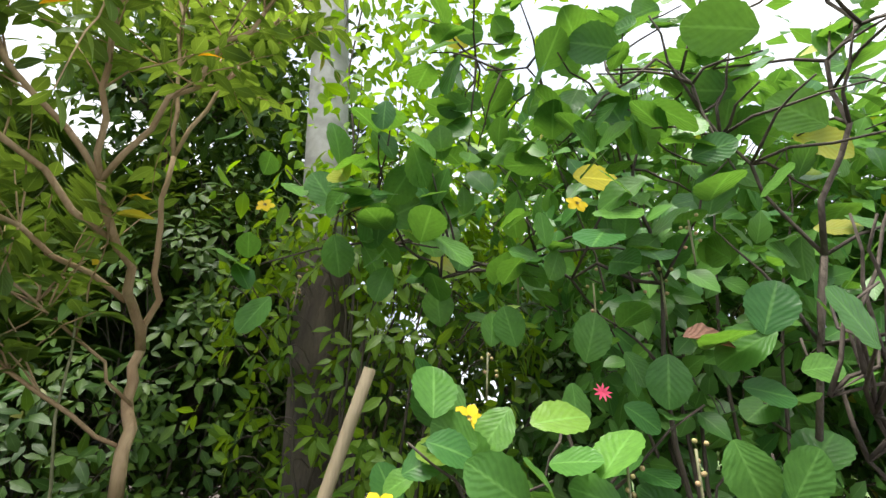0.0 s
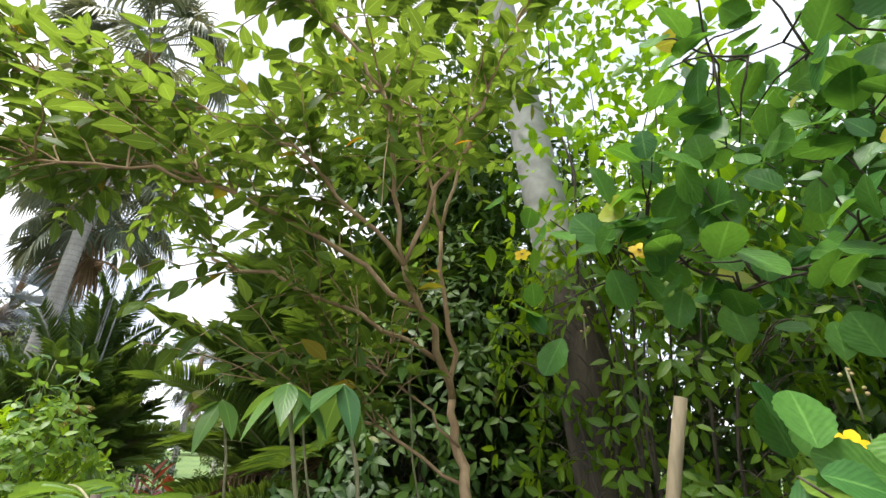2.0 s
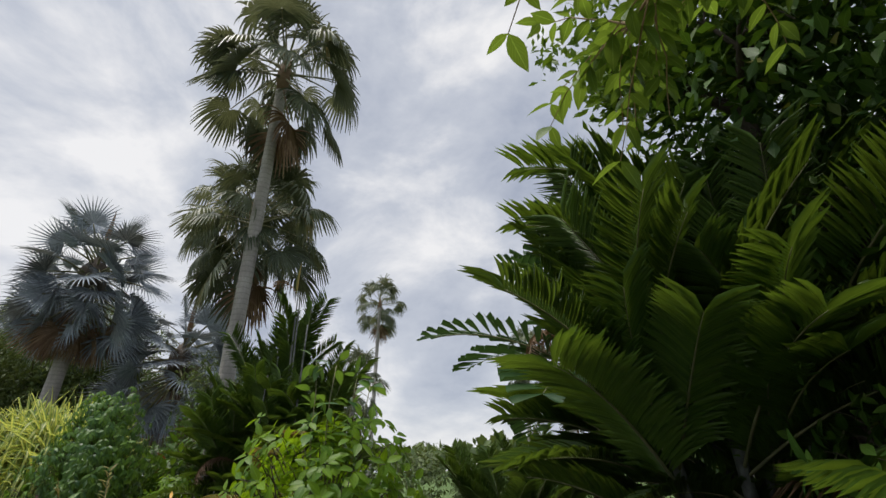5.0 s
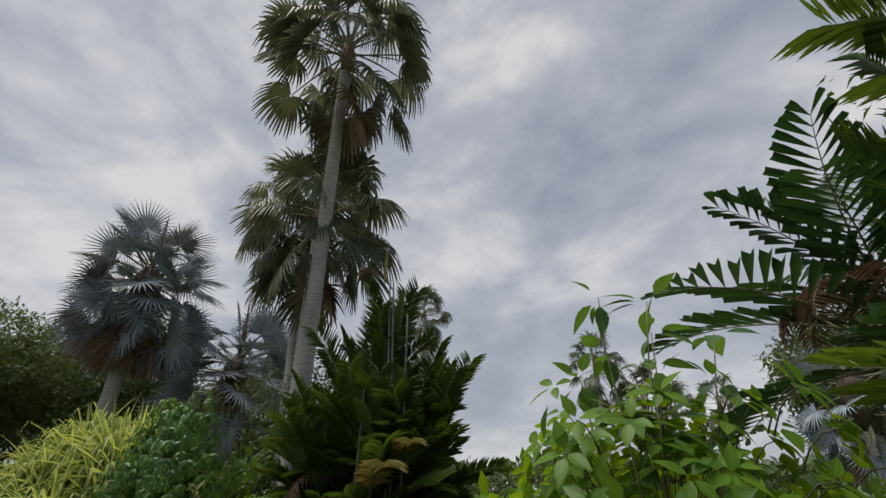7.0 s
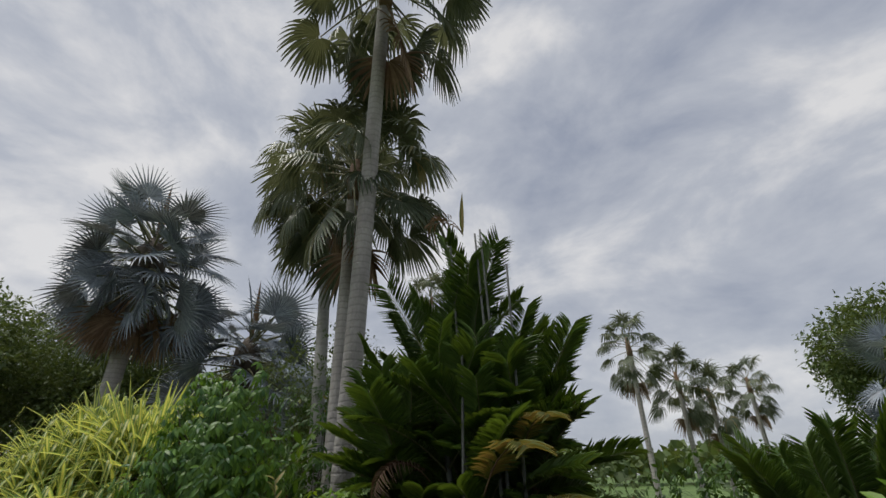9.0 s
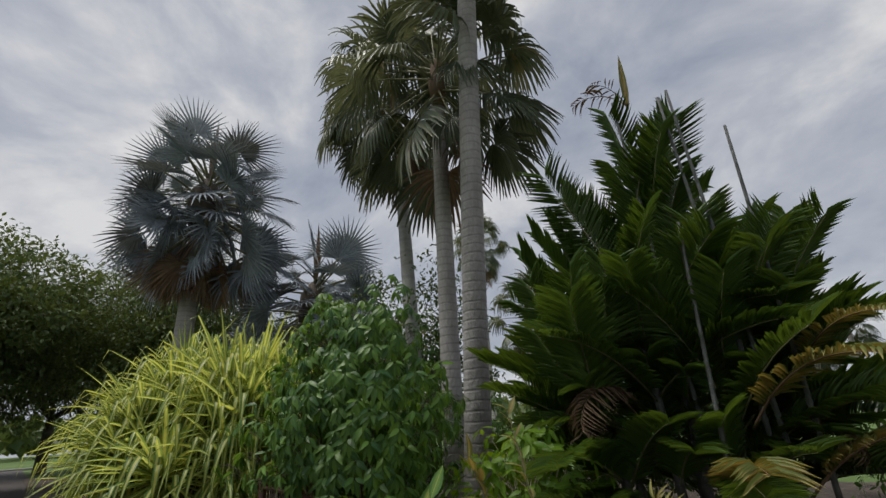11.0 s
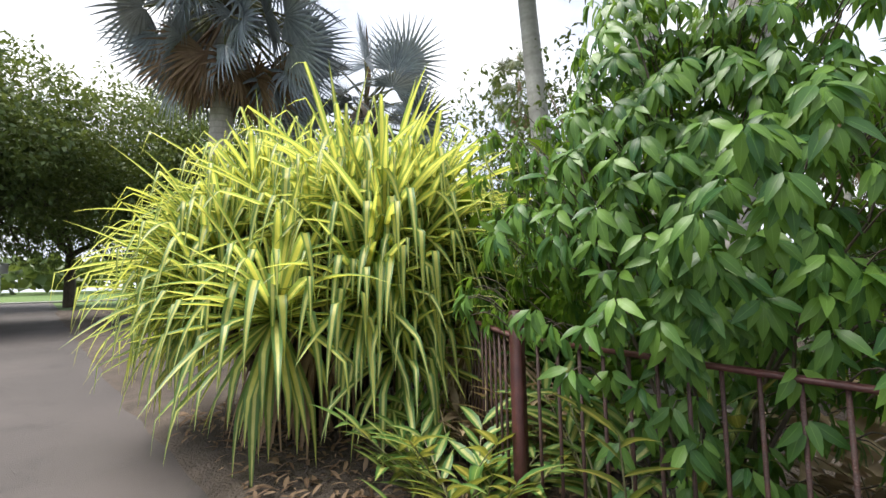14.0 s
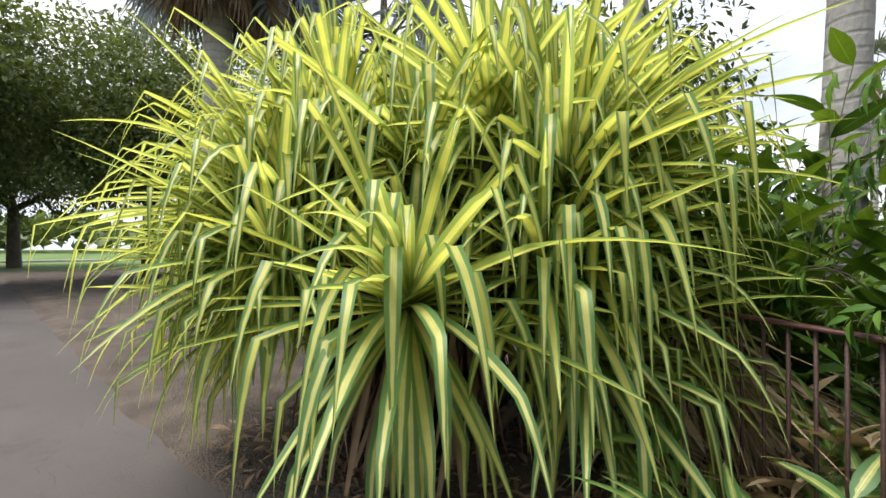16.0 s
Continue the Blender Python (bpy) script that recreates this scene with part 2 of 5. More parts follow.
M_PETAL = leaf_material("yellow_petal", (0.85, 0.55, 0.01), (0.90, 0.66, 0.02), rough=0.5, see=0.3, rib=0.0)
M_PINK = leaf_material("pink_petal", (0.75, 0.06, 0.14), (0.85, 0.14, 0.24), rough=0.5, see=0.2, rib=0.0)
M_BUD = solid_material("flower_bud", (0.34, 0.32, 0.11), (0.46, 0.26, 0.16), 20, 0.5, 0.1)
M_BARK = solid_material("sapling_bark", (0.30, 0.19, 0.10), (0.42, 0.30, 0.17), 9, 0.8, 0.4, stretch=(1, 1, 0.25))
M_BARKG = solid_material("pale_bark", (0.32, 0.29, 0.20), (0.45, 0.41, 0.30), 9, 0.8, 0.4, stretch=(1, 1, 0.25))
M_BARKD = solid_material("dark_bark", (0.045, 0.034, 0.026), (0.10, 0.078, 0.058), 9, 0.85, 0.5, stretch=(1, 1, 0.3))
M_TRUNK = solid_material("grey_palm_trunk", (0.31, 0.29, 0.275), (0.46, 0.44, 0.42), 2.2, 0.85, 0.45, fine=26, rings=7.0, stretch=(1, 1, 0.5), dist=0.015)
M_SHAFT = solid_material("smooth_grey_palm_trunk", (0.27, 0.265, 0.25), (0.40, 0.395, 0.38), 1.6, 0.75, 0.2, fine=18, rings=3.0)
M_PETIOL = solid_material("petiole", (0.14, 0.15, 0.07), (0.26, 0.24, 0.13), 8, 0.6, 0.2)
M_CANE = solid_material("grey_cane", (0.085, 0.09, 0.085), (0.16, 0.17, 0.16), 6, 0.7, 0.3, rings=5.0)
M_STAKE = solid_material("pale_timber", (0.36, 0.28, 0.17), (0.48, 0.39, 0.26), 7, 0.75, 0.3, stretch=(1, 1, 0.15))
M_IRON = solid_material("maroon_painted_iron", (0.055, 0.016, 0.016), (0.088, 0.028, 0.025), 12, 0.5, 0.2, fine=90)
M_RUST = solid_material("dark_iron_bar", (0.035, 0.018, 0.016), (0.075, 0.032, 0.026), 18, 0.6, 0.3, fine=90)
M_SOIL = solid_material("dark_garden_soil", (0.055, 0.042, 0.034), (0.115, 0.090, 0.072), 2.5, 0.95, 0.8, fine=40, dist=0.03)
M_LAWN = solid_material("lawn", (0.060, 0.115, 0.025), (0.105, 0.165, 0.040), 0.25, 0.95, 0.5, fine=30, dist=0.03)
M_KERB = solid_material("concrete_kerb", (0.38, 0.37, 0.35), (0.50, 0.49, 0.46), 2.0, 0.85, 0.3)
M_STEEL = solid_material("galvanised_post", (0.40, 0.42, 0.43), (0.50, 0.52, 0.53), 6, 0.45, 0.1, metal=0.6)
M_WHITE = solid_material("white_sign_face", (0.72, 0.73, 0.74), (0.80, 0.80, 0.80), 4, 0.5, 0.05)
M_ROAD = asphalt_material()


# ---- mesh tools ----
UP = np.array([0.0, 0.0, 1.0])
rng = np.random.default_rng(7)


class Shape:
    """Quads gathered into one mesh, with a map across (u) and along (v) each leaf."""

    def __init__(self):
        self.v, self.f, self.uv, self.m, self.n = [], [], [], [], 0

    def add(self, v, f, uv=None, mat=0):
        v, f = np.asarray(v, float), np.asarray(f, int)
        self.v.append(v)
        self.f.append(f + self.n)
        self.uv.append(np.full((len(v), 2), 0.3) if uv is None else np.asarray(uv, float))
        self.m.append(np.full(len(f), mat))
        self.n += len(v)
        return self

    def mesh(self, name, mats, smooth=True):
        v, f, uv = np.concatenate(self.v), np.concatenate(self.f), np.concatenate(self.uv)
        me = bpy.data.meshes.new(name)
        me.vertices.add(len(v))
        me.vertices.foreach_set("co", v.astype(np.float32).ravel())
        me.loops.add(f.size)
        me.loops.foreach_set("vertex_index", f.astype(np.int32).ravel())
        me.polygons.add(len(f))
        me.polygons.foreach_set("loop_start", np.arange(0, f.size, 4, dtype=np.int32))
        me.polygons.foreach_set("loop_total", np.full(len(f), 4, dtype=np.int32))
        me.polygons.foreach_set("material_index", np.concatenate(self.m).astype(np.int32))
        me.polygons.foreach_set("use_smooth", np.full(len(f), smooth))
        lay = me.uv_layers.new(name="UVMap")
        lay.data.foreach_set("uv", uv[f.ravel()].astype(np.float32).ravel())
        for m in mats:
            me.materials.append(m)
        me.update()
        me.validate()
        return me


def part(name, data, parent, label="", m=None):
    """Links a mesh (or a Shape's mesh) as one part under a thing."""
    ob = new(name, data)
    ob.parent = parent
    if m is not None:
        ob.matrix_basis = m
    if label:
        ob["label"] = label
    return ob


def thing(name, label, category, x=0.0, y=0.0, z=0.0, group="", kind="", data=None, rz=0.0):
    ob = new(name, data)
    ob.matrix_basis = pose(x, y, z, 0, 0, rz)
    return tagged(ob, label, category, group, kind)


def unit(a):
    a = np.asarray(a, float)
    return a / (np.linalg.norm(a, axis=-1, keepdims=True) + 1e-9)


def leaf_form(n=5, width=0.4, fold=0.08, droop=0.15, peak=0.45, power=1.0, tip=0.02, wave=0.0, square=0.0, tooth=0.0):
    """A leaf along +y, one long: two strips folded along the midrib, sinking to its tip."""
    s = np.linspace(0, 1, n + 1)
    k = math.log(0.5) / math.log(peak)
    w = np.sin(np.pi * np.clip(s, 0.0, 1) ** k) ** power
    if square:
        w = np.clip(s * (1 + square), 0.06, 1)
    w = np.maximum(w, tip) * width / 2 * (1 + tooth * np.cos(np.arange(n + 1) * math.pi))
    z = -droop * s ** 2
    ripple = wave * np.sin(s * 19.0)
    v, uv = [], []
    for i in range(n + 1):
        v += [(-w[i], s[i], z[i] + fold * w[i] * 2 + ripple[i]), (0, s[i], z[i]), (w[i], s[i], z[i] + fold * w[i] * 2 - ripple[i])]
        uv += [(0, s[i]), (0.5, s[i]), (1, s[i])]
    f = []
    for i in range(n):
        a = 3 * i
        f += [(a, a + 1, a + 4, a + 3), (a + 1, a + 2, a + 5, a + 4)]
    return np.array(v), np.array(f), np.array(uv)


def small_leaf(width=0.5):
    """A single folded diamond, for leaves seen from far."""
    v = np.array([(0, 0, 0), (width / 2, 0.45, 0.06), (0, 1, -0.12), (-width / 2, 0.45, 0.06)])
    return v, np.array([(0, 1, 2, 3)]), np.array([(0.5, 0), (1, 0.45), (0.5, 1), (0, 0.45)])


def many(form, at, way, face, size, wide=None):
    """Copies of a leaf form: at its foot, along way, its upper side to face, size long."""
    v, f, uv = form
    at, y = np.asarray(at, float), unit(way)
    x = unit(np.cross(y, np.asarray(face, float)))
    z = np.cross(x, y)
    size = np.asarray(size, float)[:, None, None]
    wx = size if wide is None else np.asarray(wide, float)[:, None, None]
    p = at[:, None, :] + wx * v[None, :, 0:1] * x[:, None, :] + size * v[None, :, 1:2] * y[:, None, :] + size * v[None, :, 2:3] * z[:, None, :]
    n, k = len(at), len(v)
    ff = (f[None] + (np.arange(n) * k)[:, None, None]).reshape(-1, 4)
    return p.reshape(-1, 3), ff, np.tile(uv, (n, 1))


def tube(points, radii, sides=8, cap=True):
    p = np.asarray(points, float)
    r = np.broadcast_to(np.asarray(radii, float), (len(p),))
    d = unit(np.gradient(p, axis=0))
    ref = np.array([0.3, 1.0, 0.1]) if abs(d[0][2]) > 0.7 else UP
    v = []
    ang = np.arange(sides) * 2 * math.pi / sides
    for i in range(len(p)):
        a = unit(np.cross(d[i], ref))
        b = np.cross(d[i], a)
        v.append(p[i] + r[i] * (np.cos(ang)[:, None] * a + np.sin(ang)[:, None] * b))
    v = np.concatenate(v)
    f = []
    for i in range(len(p) - 1):
        for j in range(sides):
            k = (j + 1) % sides
            f.append((i * sides + j, i * sides + k, (i + 1) * sides + k, (i + 1) * sides + j))
    if cap:
        e = len(v)
        v = np.concatenate([v, p[-1:], p[:1]])
        o = (len(p) - 1) * sides
        for j in range(0, sides, 2):
            f.append((o + j, o + (j + 1) % sides, o + (j + 2) % sides, e))
            f.append(((j + 2) % sides, (j + 1) % sides, j, e + 1))
    return v, np.array(f), None


def box(cx, cy, cz, sx, sy, sz, bevel=0.0):
    b = bevel
    v, f = [], []
    rings = [(-1, b), (-1, 0), (1, 0), (1, b)] if b else [(-1, 0), (1, 0)]
    zs = [-sz / 2, -sz / 2 + b, sz / 2 - b, sz / 2] if b else [-sz / 2, sz / 2]
    for (_, inset), z in zip(rings, zs):
        hx, hy = sx / 2 - inset, sy / 2 - inset
        v += [(cx - hx, cy - hy, cz + z), (cx + hx, cy - hy, cz + z), (cx + hx, cy + hy, cz + z), (cx - hx, cy + hy, cz + z)]
    n = len(zs)
    f.append((3, 2, 1, 0))
    for i in range(n - 1):
        for j in range(4):
            k = (j + 1) % 4
            f.append((4 * i + j, 4 * i + k, 4 * i + 4 + k, 4 * i + 4 + j))
    f.append((4 * n - 4, 4 * n - 3, 4 * n - 2, 4 * n - 1))
    return np.array(v), np.array(f), None


def curve_line(a, b, sag=0.0, n=8, wob=0.0):
    t = np.linspace(0, 1, n)[:, None]
    p = np.asarray(a, float) * (1 - t) + np.asarray(b, float) * t
    p[:, 2] += (sag * 4 * t * (1 - t))[:, 0]
    if wob:
        j = rng.normal(0, wob, p.shape)
        j[0] = j[-1] = 0
        p += j
    return p


# ---- plants: makers ----
def fan_frond(elev, stalk, blade, segs, fuse, droop, spread=150, mat_leaf=M_BISM, mat_stalk=M_PETIOL, stalk_r=0.022, seed=0, cup=0.0, taper=0.5):
    """A fan leaf that grows along +x at elev degrees: stalk, then folded segments joined for fuse of their length, tips sinking."""
    r_ = np.random.default_rng(seed)
    e = radians(elev)
    t = np.linspace(0, 1, 7)
    path = np.stack([stalk * t * math.cos(e), np.zeros(7), stalk * t * math.sin(e) - 0.16 * stalk * t ** 2.2], 1)
    sh = Shape()
    sh.add(*tube(path, np.linspace(stalk_r * 1.5, stalk_r * 0.7, 7), 5), mat=1)
    d = unit(path[-1] - path[-2])
    lat = np.array([0, 1.0, 0])
    nrm = np.cross(d, lat)
    step = radians(2 * spread) / segs
    ss = np.concatenate([[0.03, fuse * 0.55, fuse], fuse + (1 - fuse) * np.array([0.28, 0.55, 0.8, 1.0])])
    for i in range(segs):
        a = -radians(spread) + (i + 0.5) * step
        ln = blade * (0.72 + 0.28 * math.cos(a * 0.5)) * r_.uniform(0.9, 1.06)
        way = unit(math.cos(a) * d + math.sin(a) * lat + nrm * cup * (0.25 + abs(math.sin(a / 2)) * 1.2) * (-1 if nrm[2] < 0 else 1))
        side = -math.sin(a) * d + math.cos(a) * lat
        dr = droop * r_.uniform(0.6, 1.3)
        c, last = path[-1].copy(), 0.0
        v, uv = [], []
        for s in ss:
            q = max(0.0, (s - fuse * 0.6) / (1 - fuse * 0.6))
            go = unit(way + nrm * (-0.2 * (0.4 + math.sin(a) ** 2)) * s - UP * dr * 2.2 * q ** 1.2)
            c = c + go * (s - last) * ln
            last = s
            half = s * ln * math.tan(step / 2) * 1.02 if s <= fuse + 1e-6 else ln * fuse * math.tan(step / 2) * max(0.03, (1 - s) / (1 - fuse)) ** taper
            v += [c - side * half, c - nrm * half * 0.8, c + side * half]
            uv += [(0, s), (0.5, s), (1, s)]
        f = []
        for k in range(len(ss) - 1):
            o = 3 * k
            f += [(o, o + 1, o + 4, o + 3), (o + 1, o + 2, o + 5, o + 4)]
        sh.add(v, f, uv, 0)
    return sh.mesh("frond", [mat_leaf, mat_stalk])


def feather_frond(elev, length, pairs, leaflet, bend=55, blunt=False, width=0.045, mat_leaf=M_FEATH, mat_stalk=M_PETIOL, stalk=0.18, hang=0.35, seed=0, lift=25, gap=0.0, full=False):
    """A feather leaf that grows along +x at elev degrees and arches over: a midrib with leaflets down both sides."""
    r_ = np.random.default_rng(seed)
    n = 16
    p, pts, ds = np.zeros(3), [], []
    for i in range(n + 1):
        e = radians(elev - bend * (i / n) ** 1.4)
        d = np.array([math.cos(e), 0, math.sin(e)])
        pts.append(p.copy())
        ds.append(d)
        p = p + d * length / n
    pts, ds = np.array(pts), np.array(ds)
    sh = Shape()
    sh.add(*tube(pts, np.linspace(0.022, 0.004, n + 1) * (length / 3) ** 0.5, 5), mat=1)
    ts = stalk + (1 - stalk) * np.linspace(0, 1, pairs)
    at = np.stack([np.interp(ts, np.linspace(0, 1, n + 1), pts[:, k]) for k in range(3)], 1)
    dd = unit(np.stack([np.interp(ts, np.linspace(0, 1, n + 1), ds[:, k]) for k in range(3)], 1))
    q = (ts - stalk) / (1 - stalk)
    size = leaflet * (0.45 + 0.75 * np.sin(np.pi * np.clip(q * 0.8 + 0.16, 0, 1)))
    if full:
        size = leaflet * (0.55 + 0.6 * np.sin(np.pi * np.clip(q * 0.55 + 0.18, 0, 1)))
    form = leaf_form(4, 1.0, 0.10, hang * 0.5, square=0.35) if blunt else leaf_form(3, 1.0, 0.12, hang, peak=0.35, power=0.8, tip=0.02)
    for sgn in (-1, 1):
        lat = np.array([0, sgn, 0.0])
        nrm = unit(np.cross(dd, np.array([0, 1.0, 0]))) * -1
        nrm = np.where(nrm[:, 2:3] < 0, -nrm, nrm)
        fwd = (0.45 + 0.55 * q)[:, None]
        way = unit(lat * 1.0 + dd * fwd + nrm * math.sin(radians(lift)) + r_.normal(0, 0.07, (pairs, 3)))
        keep = r_.random(pairs) > gap
        sz = size * r_.uniform(0.9, 1.08, pairs)
        v, f, uv = many(form, at[keep], way[keep], (nrm + lat * -0.35)[keep], sz[keep], wide=np.full(keep.sum(), width * (2.4 if blunt else 1.0)))
        sh.add(v, f, uv, 0)
    return sh.mesh("frond", [mat_leaf, mat_stalk])


def palm_trunk(parent, top, height, r0, r1, mat, rings=70, label="", name="trunk"):
    """A tapering trunk from the thing's foot to an offset top, with fine raised leaf scars."""
    t = np.linspace(0, 1, rings)
    p = np.stack([top[0] * t, top[1] * t, height * t], 1)
    r = r0 + (r1 - r0) * t ** 0.7 + 0.05 * np.exp(-t * 18)
    r = r * (1 + 0.006 * np.cos(np.arange(rings) * math.pi))
    return part(name, Shape().add(*tube(p, r, 14)).mesh("trunk", [mat]), parent, label)


def branching(base, way, length, radius, depth, spread, out_tubes, out_tips, rnd, up=0.25, kids=3, sides=6):
    """A branch that curves, thins and forks; the twigs' ends and directions go to out_tips."""
    n = 5
    pts, d, p = [np.asarray(base, float)], np.asarray(unit(way), float), np.asarray(base, float)
    for i in range(n):
        d = unit(d + rnd.normal(0, 0.11, 3) + np.array([0, 0, up * 0.12]))
        p = p + d * length / n
        pts.append(p)
    out_tubes.append((np.array(pts), np.linspace(radius, radius * 0.6, n + 1), sides))
    if depth == 0:
        for k in range(2, n + 1):
            out_tips.append((pts[k], unit(pts[k] - pts[k - 1])))
        return
    for k in range(kids):
        j = n - (k % 3)
        nd = unit(d + rnd.normal(0, spread, 3) + np.array([0, 0, up]))
        branching(pts[j], nd, length * rnd.uniform(0.6, 0.85), radius * 0.58, depth - 1, spread, out_tubes, out_tips, rnd, up, kids, max(4, sides - 1))


def leafy_tree(name, label, category, x, y, height, crown, mat, bark, leaf=0.12, per_tip=7, trunk_r=0.12, depth=3, seed=1, first=0.35, spread=0.55, kids=3, group="", squash=0.75, wide=0.45, fill=0):
    """A tree: tapered trunk, limbs, and a crown of separate leaves set along its twigs."""
    rnd = np.random.default_rng(seed)
    ob = thing(name, label, category, x, y, rise(x), group)
    tubes, tips = [], []
    h0 = height * first
    stem = curve_line((0, 0, -0.1), (rnd.normal(0, 0.1), rnd.normal(0, 0.1), h0), 0, 6)
    tubes.append((stem, np.linspace(trunk_r * 1.25, trunk_r * 0.85, 6), 9))
    for k in range(5):
        a = k * 2 * math.pi / 5 + rnd.uniform(-0.4, 0.4)
        e = rnd.uniform(0.35, 1.3)
        branching(stem[-1], (math.cos(a) * math.cos(e), math.sin(a) * math.cos(e), math.sin(e)), crown * 0.42, trunk_r * 0.6, depth, spread, tubes, tips, rnd, 0.18, kids)
    sh = Shape()
    for p, r, s in tubes:
        sh.add(*tube(p, r, s, False))
    part("trunk", sh.mesh("trunk", [bark]), ob)
    at = np.array([t[0] for t in tips])
    dr = np.array([t[1] for t in tips])
    if fill:
        u = unit(rnd.normal(0, 1, (fill, 3))) * (rnd.random((fill, 1)) ** 0.4)
        lump = np.array([noise.noise(Vector(q) * 2.3 + Vector((seed, 0, 0))) for q in u])
        u = u * (1 + 0.5 * lump[:, None])
        at = np.concatenate([at, u * np.array([crown, crown, crown * squash]) + np.array([0, 0, height - crown * squash])])
        dr = np.concatenate([dr, u])
    at = np.repeat(at, per_tip, 0) + rnd.normal(0, leaf * 0.9, (len(at) * per_tip, 3))
    dr = np.repeat(dr, per_tip, 0)
    way = unit(dr * 0.5 + rnd.normal(0, 0.8, dr.shape) + np.array([0, 0, -0.25]))
    face = unit(np.array([0, 0, 1.0]) + rnd.normal(0, 0.5, dr.shape))
    v, f, uv = many(small_leaf(wide) if leaf > 0.2 else leaf_form(2, wide, 0.1, 0.2), at, way, face, leaf * rnd.uniform(0.7, 1.3, len(at)))
    part("crown", Shape().add(v, f, uv).mesh("crown", [mat]), ob)
    return ob


def spray_shrub(name, label, x, y, radii, zc, count, fingers, leaf, mat, bark, seed=2, hang=0.75, wide=0.42, category="shrub", group="", lump=0.35, segs=3, up=0.1, bare=None, curl=0.18, core=0.55, cone=0.0):
    """A shrub of hand-like sprays: each stalk ends in fingers drooping leaflets; stems run from the foot."""
    rnd = np.random.default_rng(seed)
    ob = thing(name, label, category, x, y, 0, group)
    u = unit(rnd.normal(0, 1, (count * 2, 3)) + np.array([0, 0, 0.15]))
    lumps = np.array([noise.noise(Vector(q) * 2.0 + Vector((seed * 3.1, 0, 0))) for q in u])
    rr = (core + (1 - core) * rnd.random(count * 2) ** 0.5) * (1 + lump * lumps)
    c = u * rr[:, None] * np.array(radii)
    c[:, :2] *= 1 - cone * np.clip(c[:, 2:3] / radii[2], 0, 1)
    c = c + np.array([0, 0, zc])
    keep = c[:, 2] > 0.12
    if bare:
        keep &= (c[:, 0] > bare[0]) | (c[:, 2] > bare[1])
    c, u = c[keep][:count], u[keep][:count]
    n = len(c)
    out = unit(u * np.array([1, 1, 0.4]) + np.array([0, 0, up]))
    ang = rnd.uniform(0, 6.28, n)
    ats, ways, faces, sizes = [], [], [], []
    e1 = unit(np.cross(out, UP + 1e-3))
    e2 = np.cross(e1, out)
    for k in range(fingers):
        a = ang + k * 2 * math.pi / fingers + rnd.uniform(-0.25, 0.25, n)
        rad = np.cos(a)[:, None] * e1 + np.sin(a)[:, None] * e2
        ways.append(unit(rad * 0.85 + out * 0.45 - UP * hang + rnd.normal(0, 0.12, (n, 3))))
        ats.append(c + rad * leaf * 0.12)
        faces.append(unit(out + UP * 0.5 + rnd.normal(0, 0.15, (n, 3))))
        sizes.append(leaf * rnd.uniform(0.65, 1.15, n))
    v, f, uv = many(leaf_form(segs, wide, 0.10, curl, peak=0.42), np.concatenate(ats), np.concatenate(ways), np.concatenate(faces), np.concatenate(sizes))
    part("crown", Shape().add(v, f, uv).mesh("crown", [mat]), ob)
    for k in range(7):
        a = rnd.uniform(0, 6.28)
        top = np.array([math.cos(a) * radii[0] * 0.55, math.sin(a) * radii[1] * 0.55, zc + radii[2] * rnd.uniform(0.1, 0.7)])
        part("stem", Shape().add(*tube(curve_line((rnd.normal(0, 0.06), rnd.normal(0, 0.06), -0.05), top, 0.15, 8, 0.02), np.linspace(0.014, 0.004, 8), 6)).mesh("stem", [bark]), ob)
    st = Shape()
    for i in range(0, n, 2):
        a = c[i] - out[i] * leaf * 1.6 - UP * leaf * 0.5
        st.add(*tube(curve_line(a, c[i], 0.04, 4), np.linspace(0.004, 0.0018, 4), 4, False))
    tagged(part("twig", st.mesh("twig", [bark]), ob), kind="stuff")
    return ob


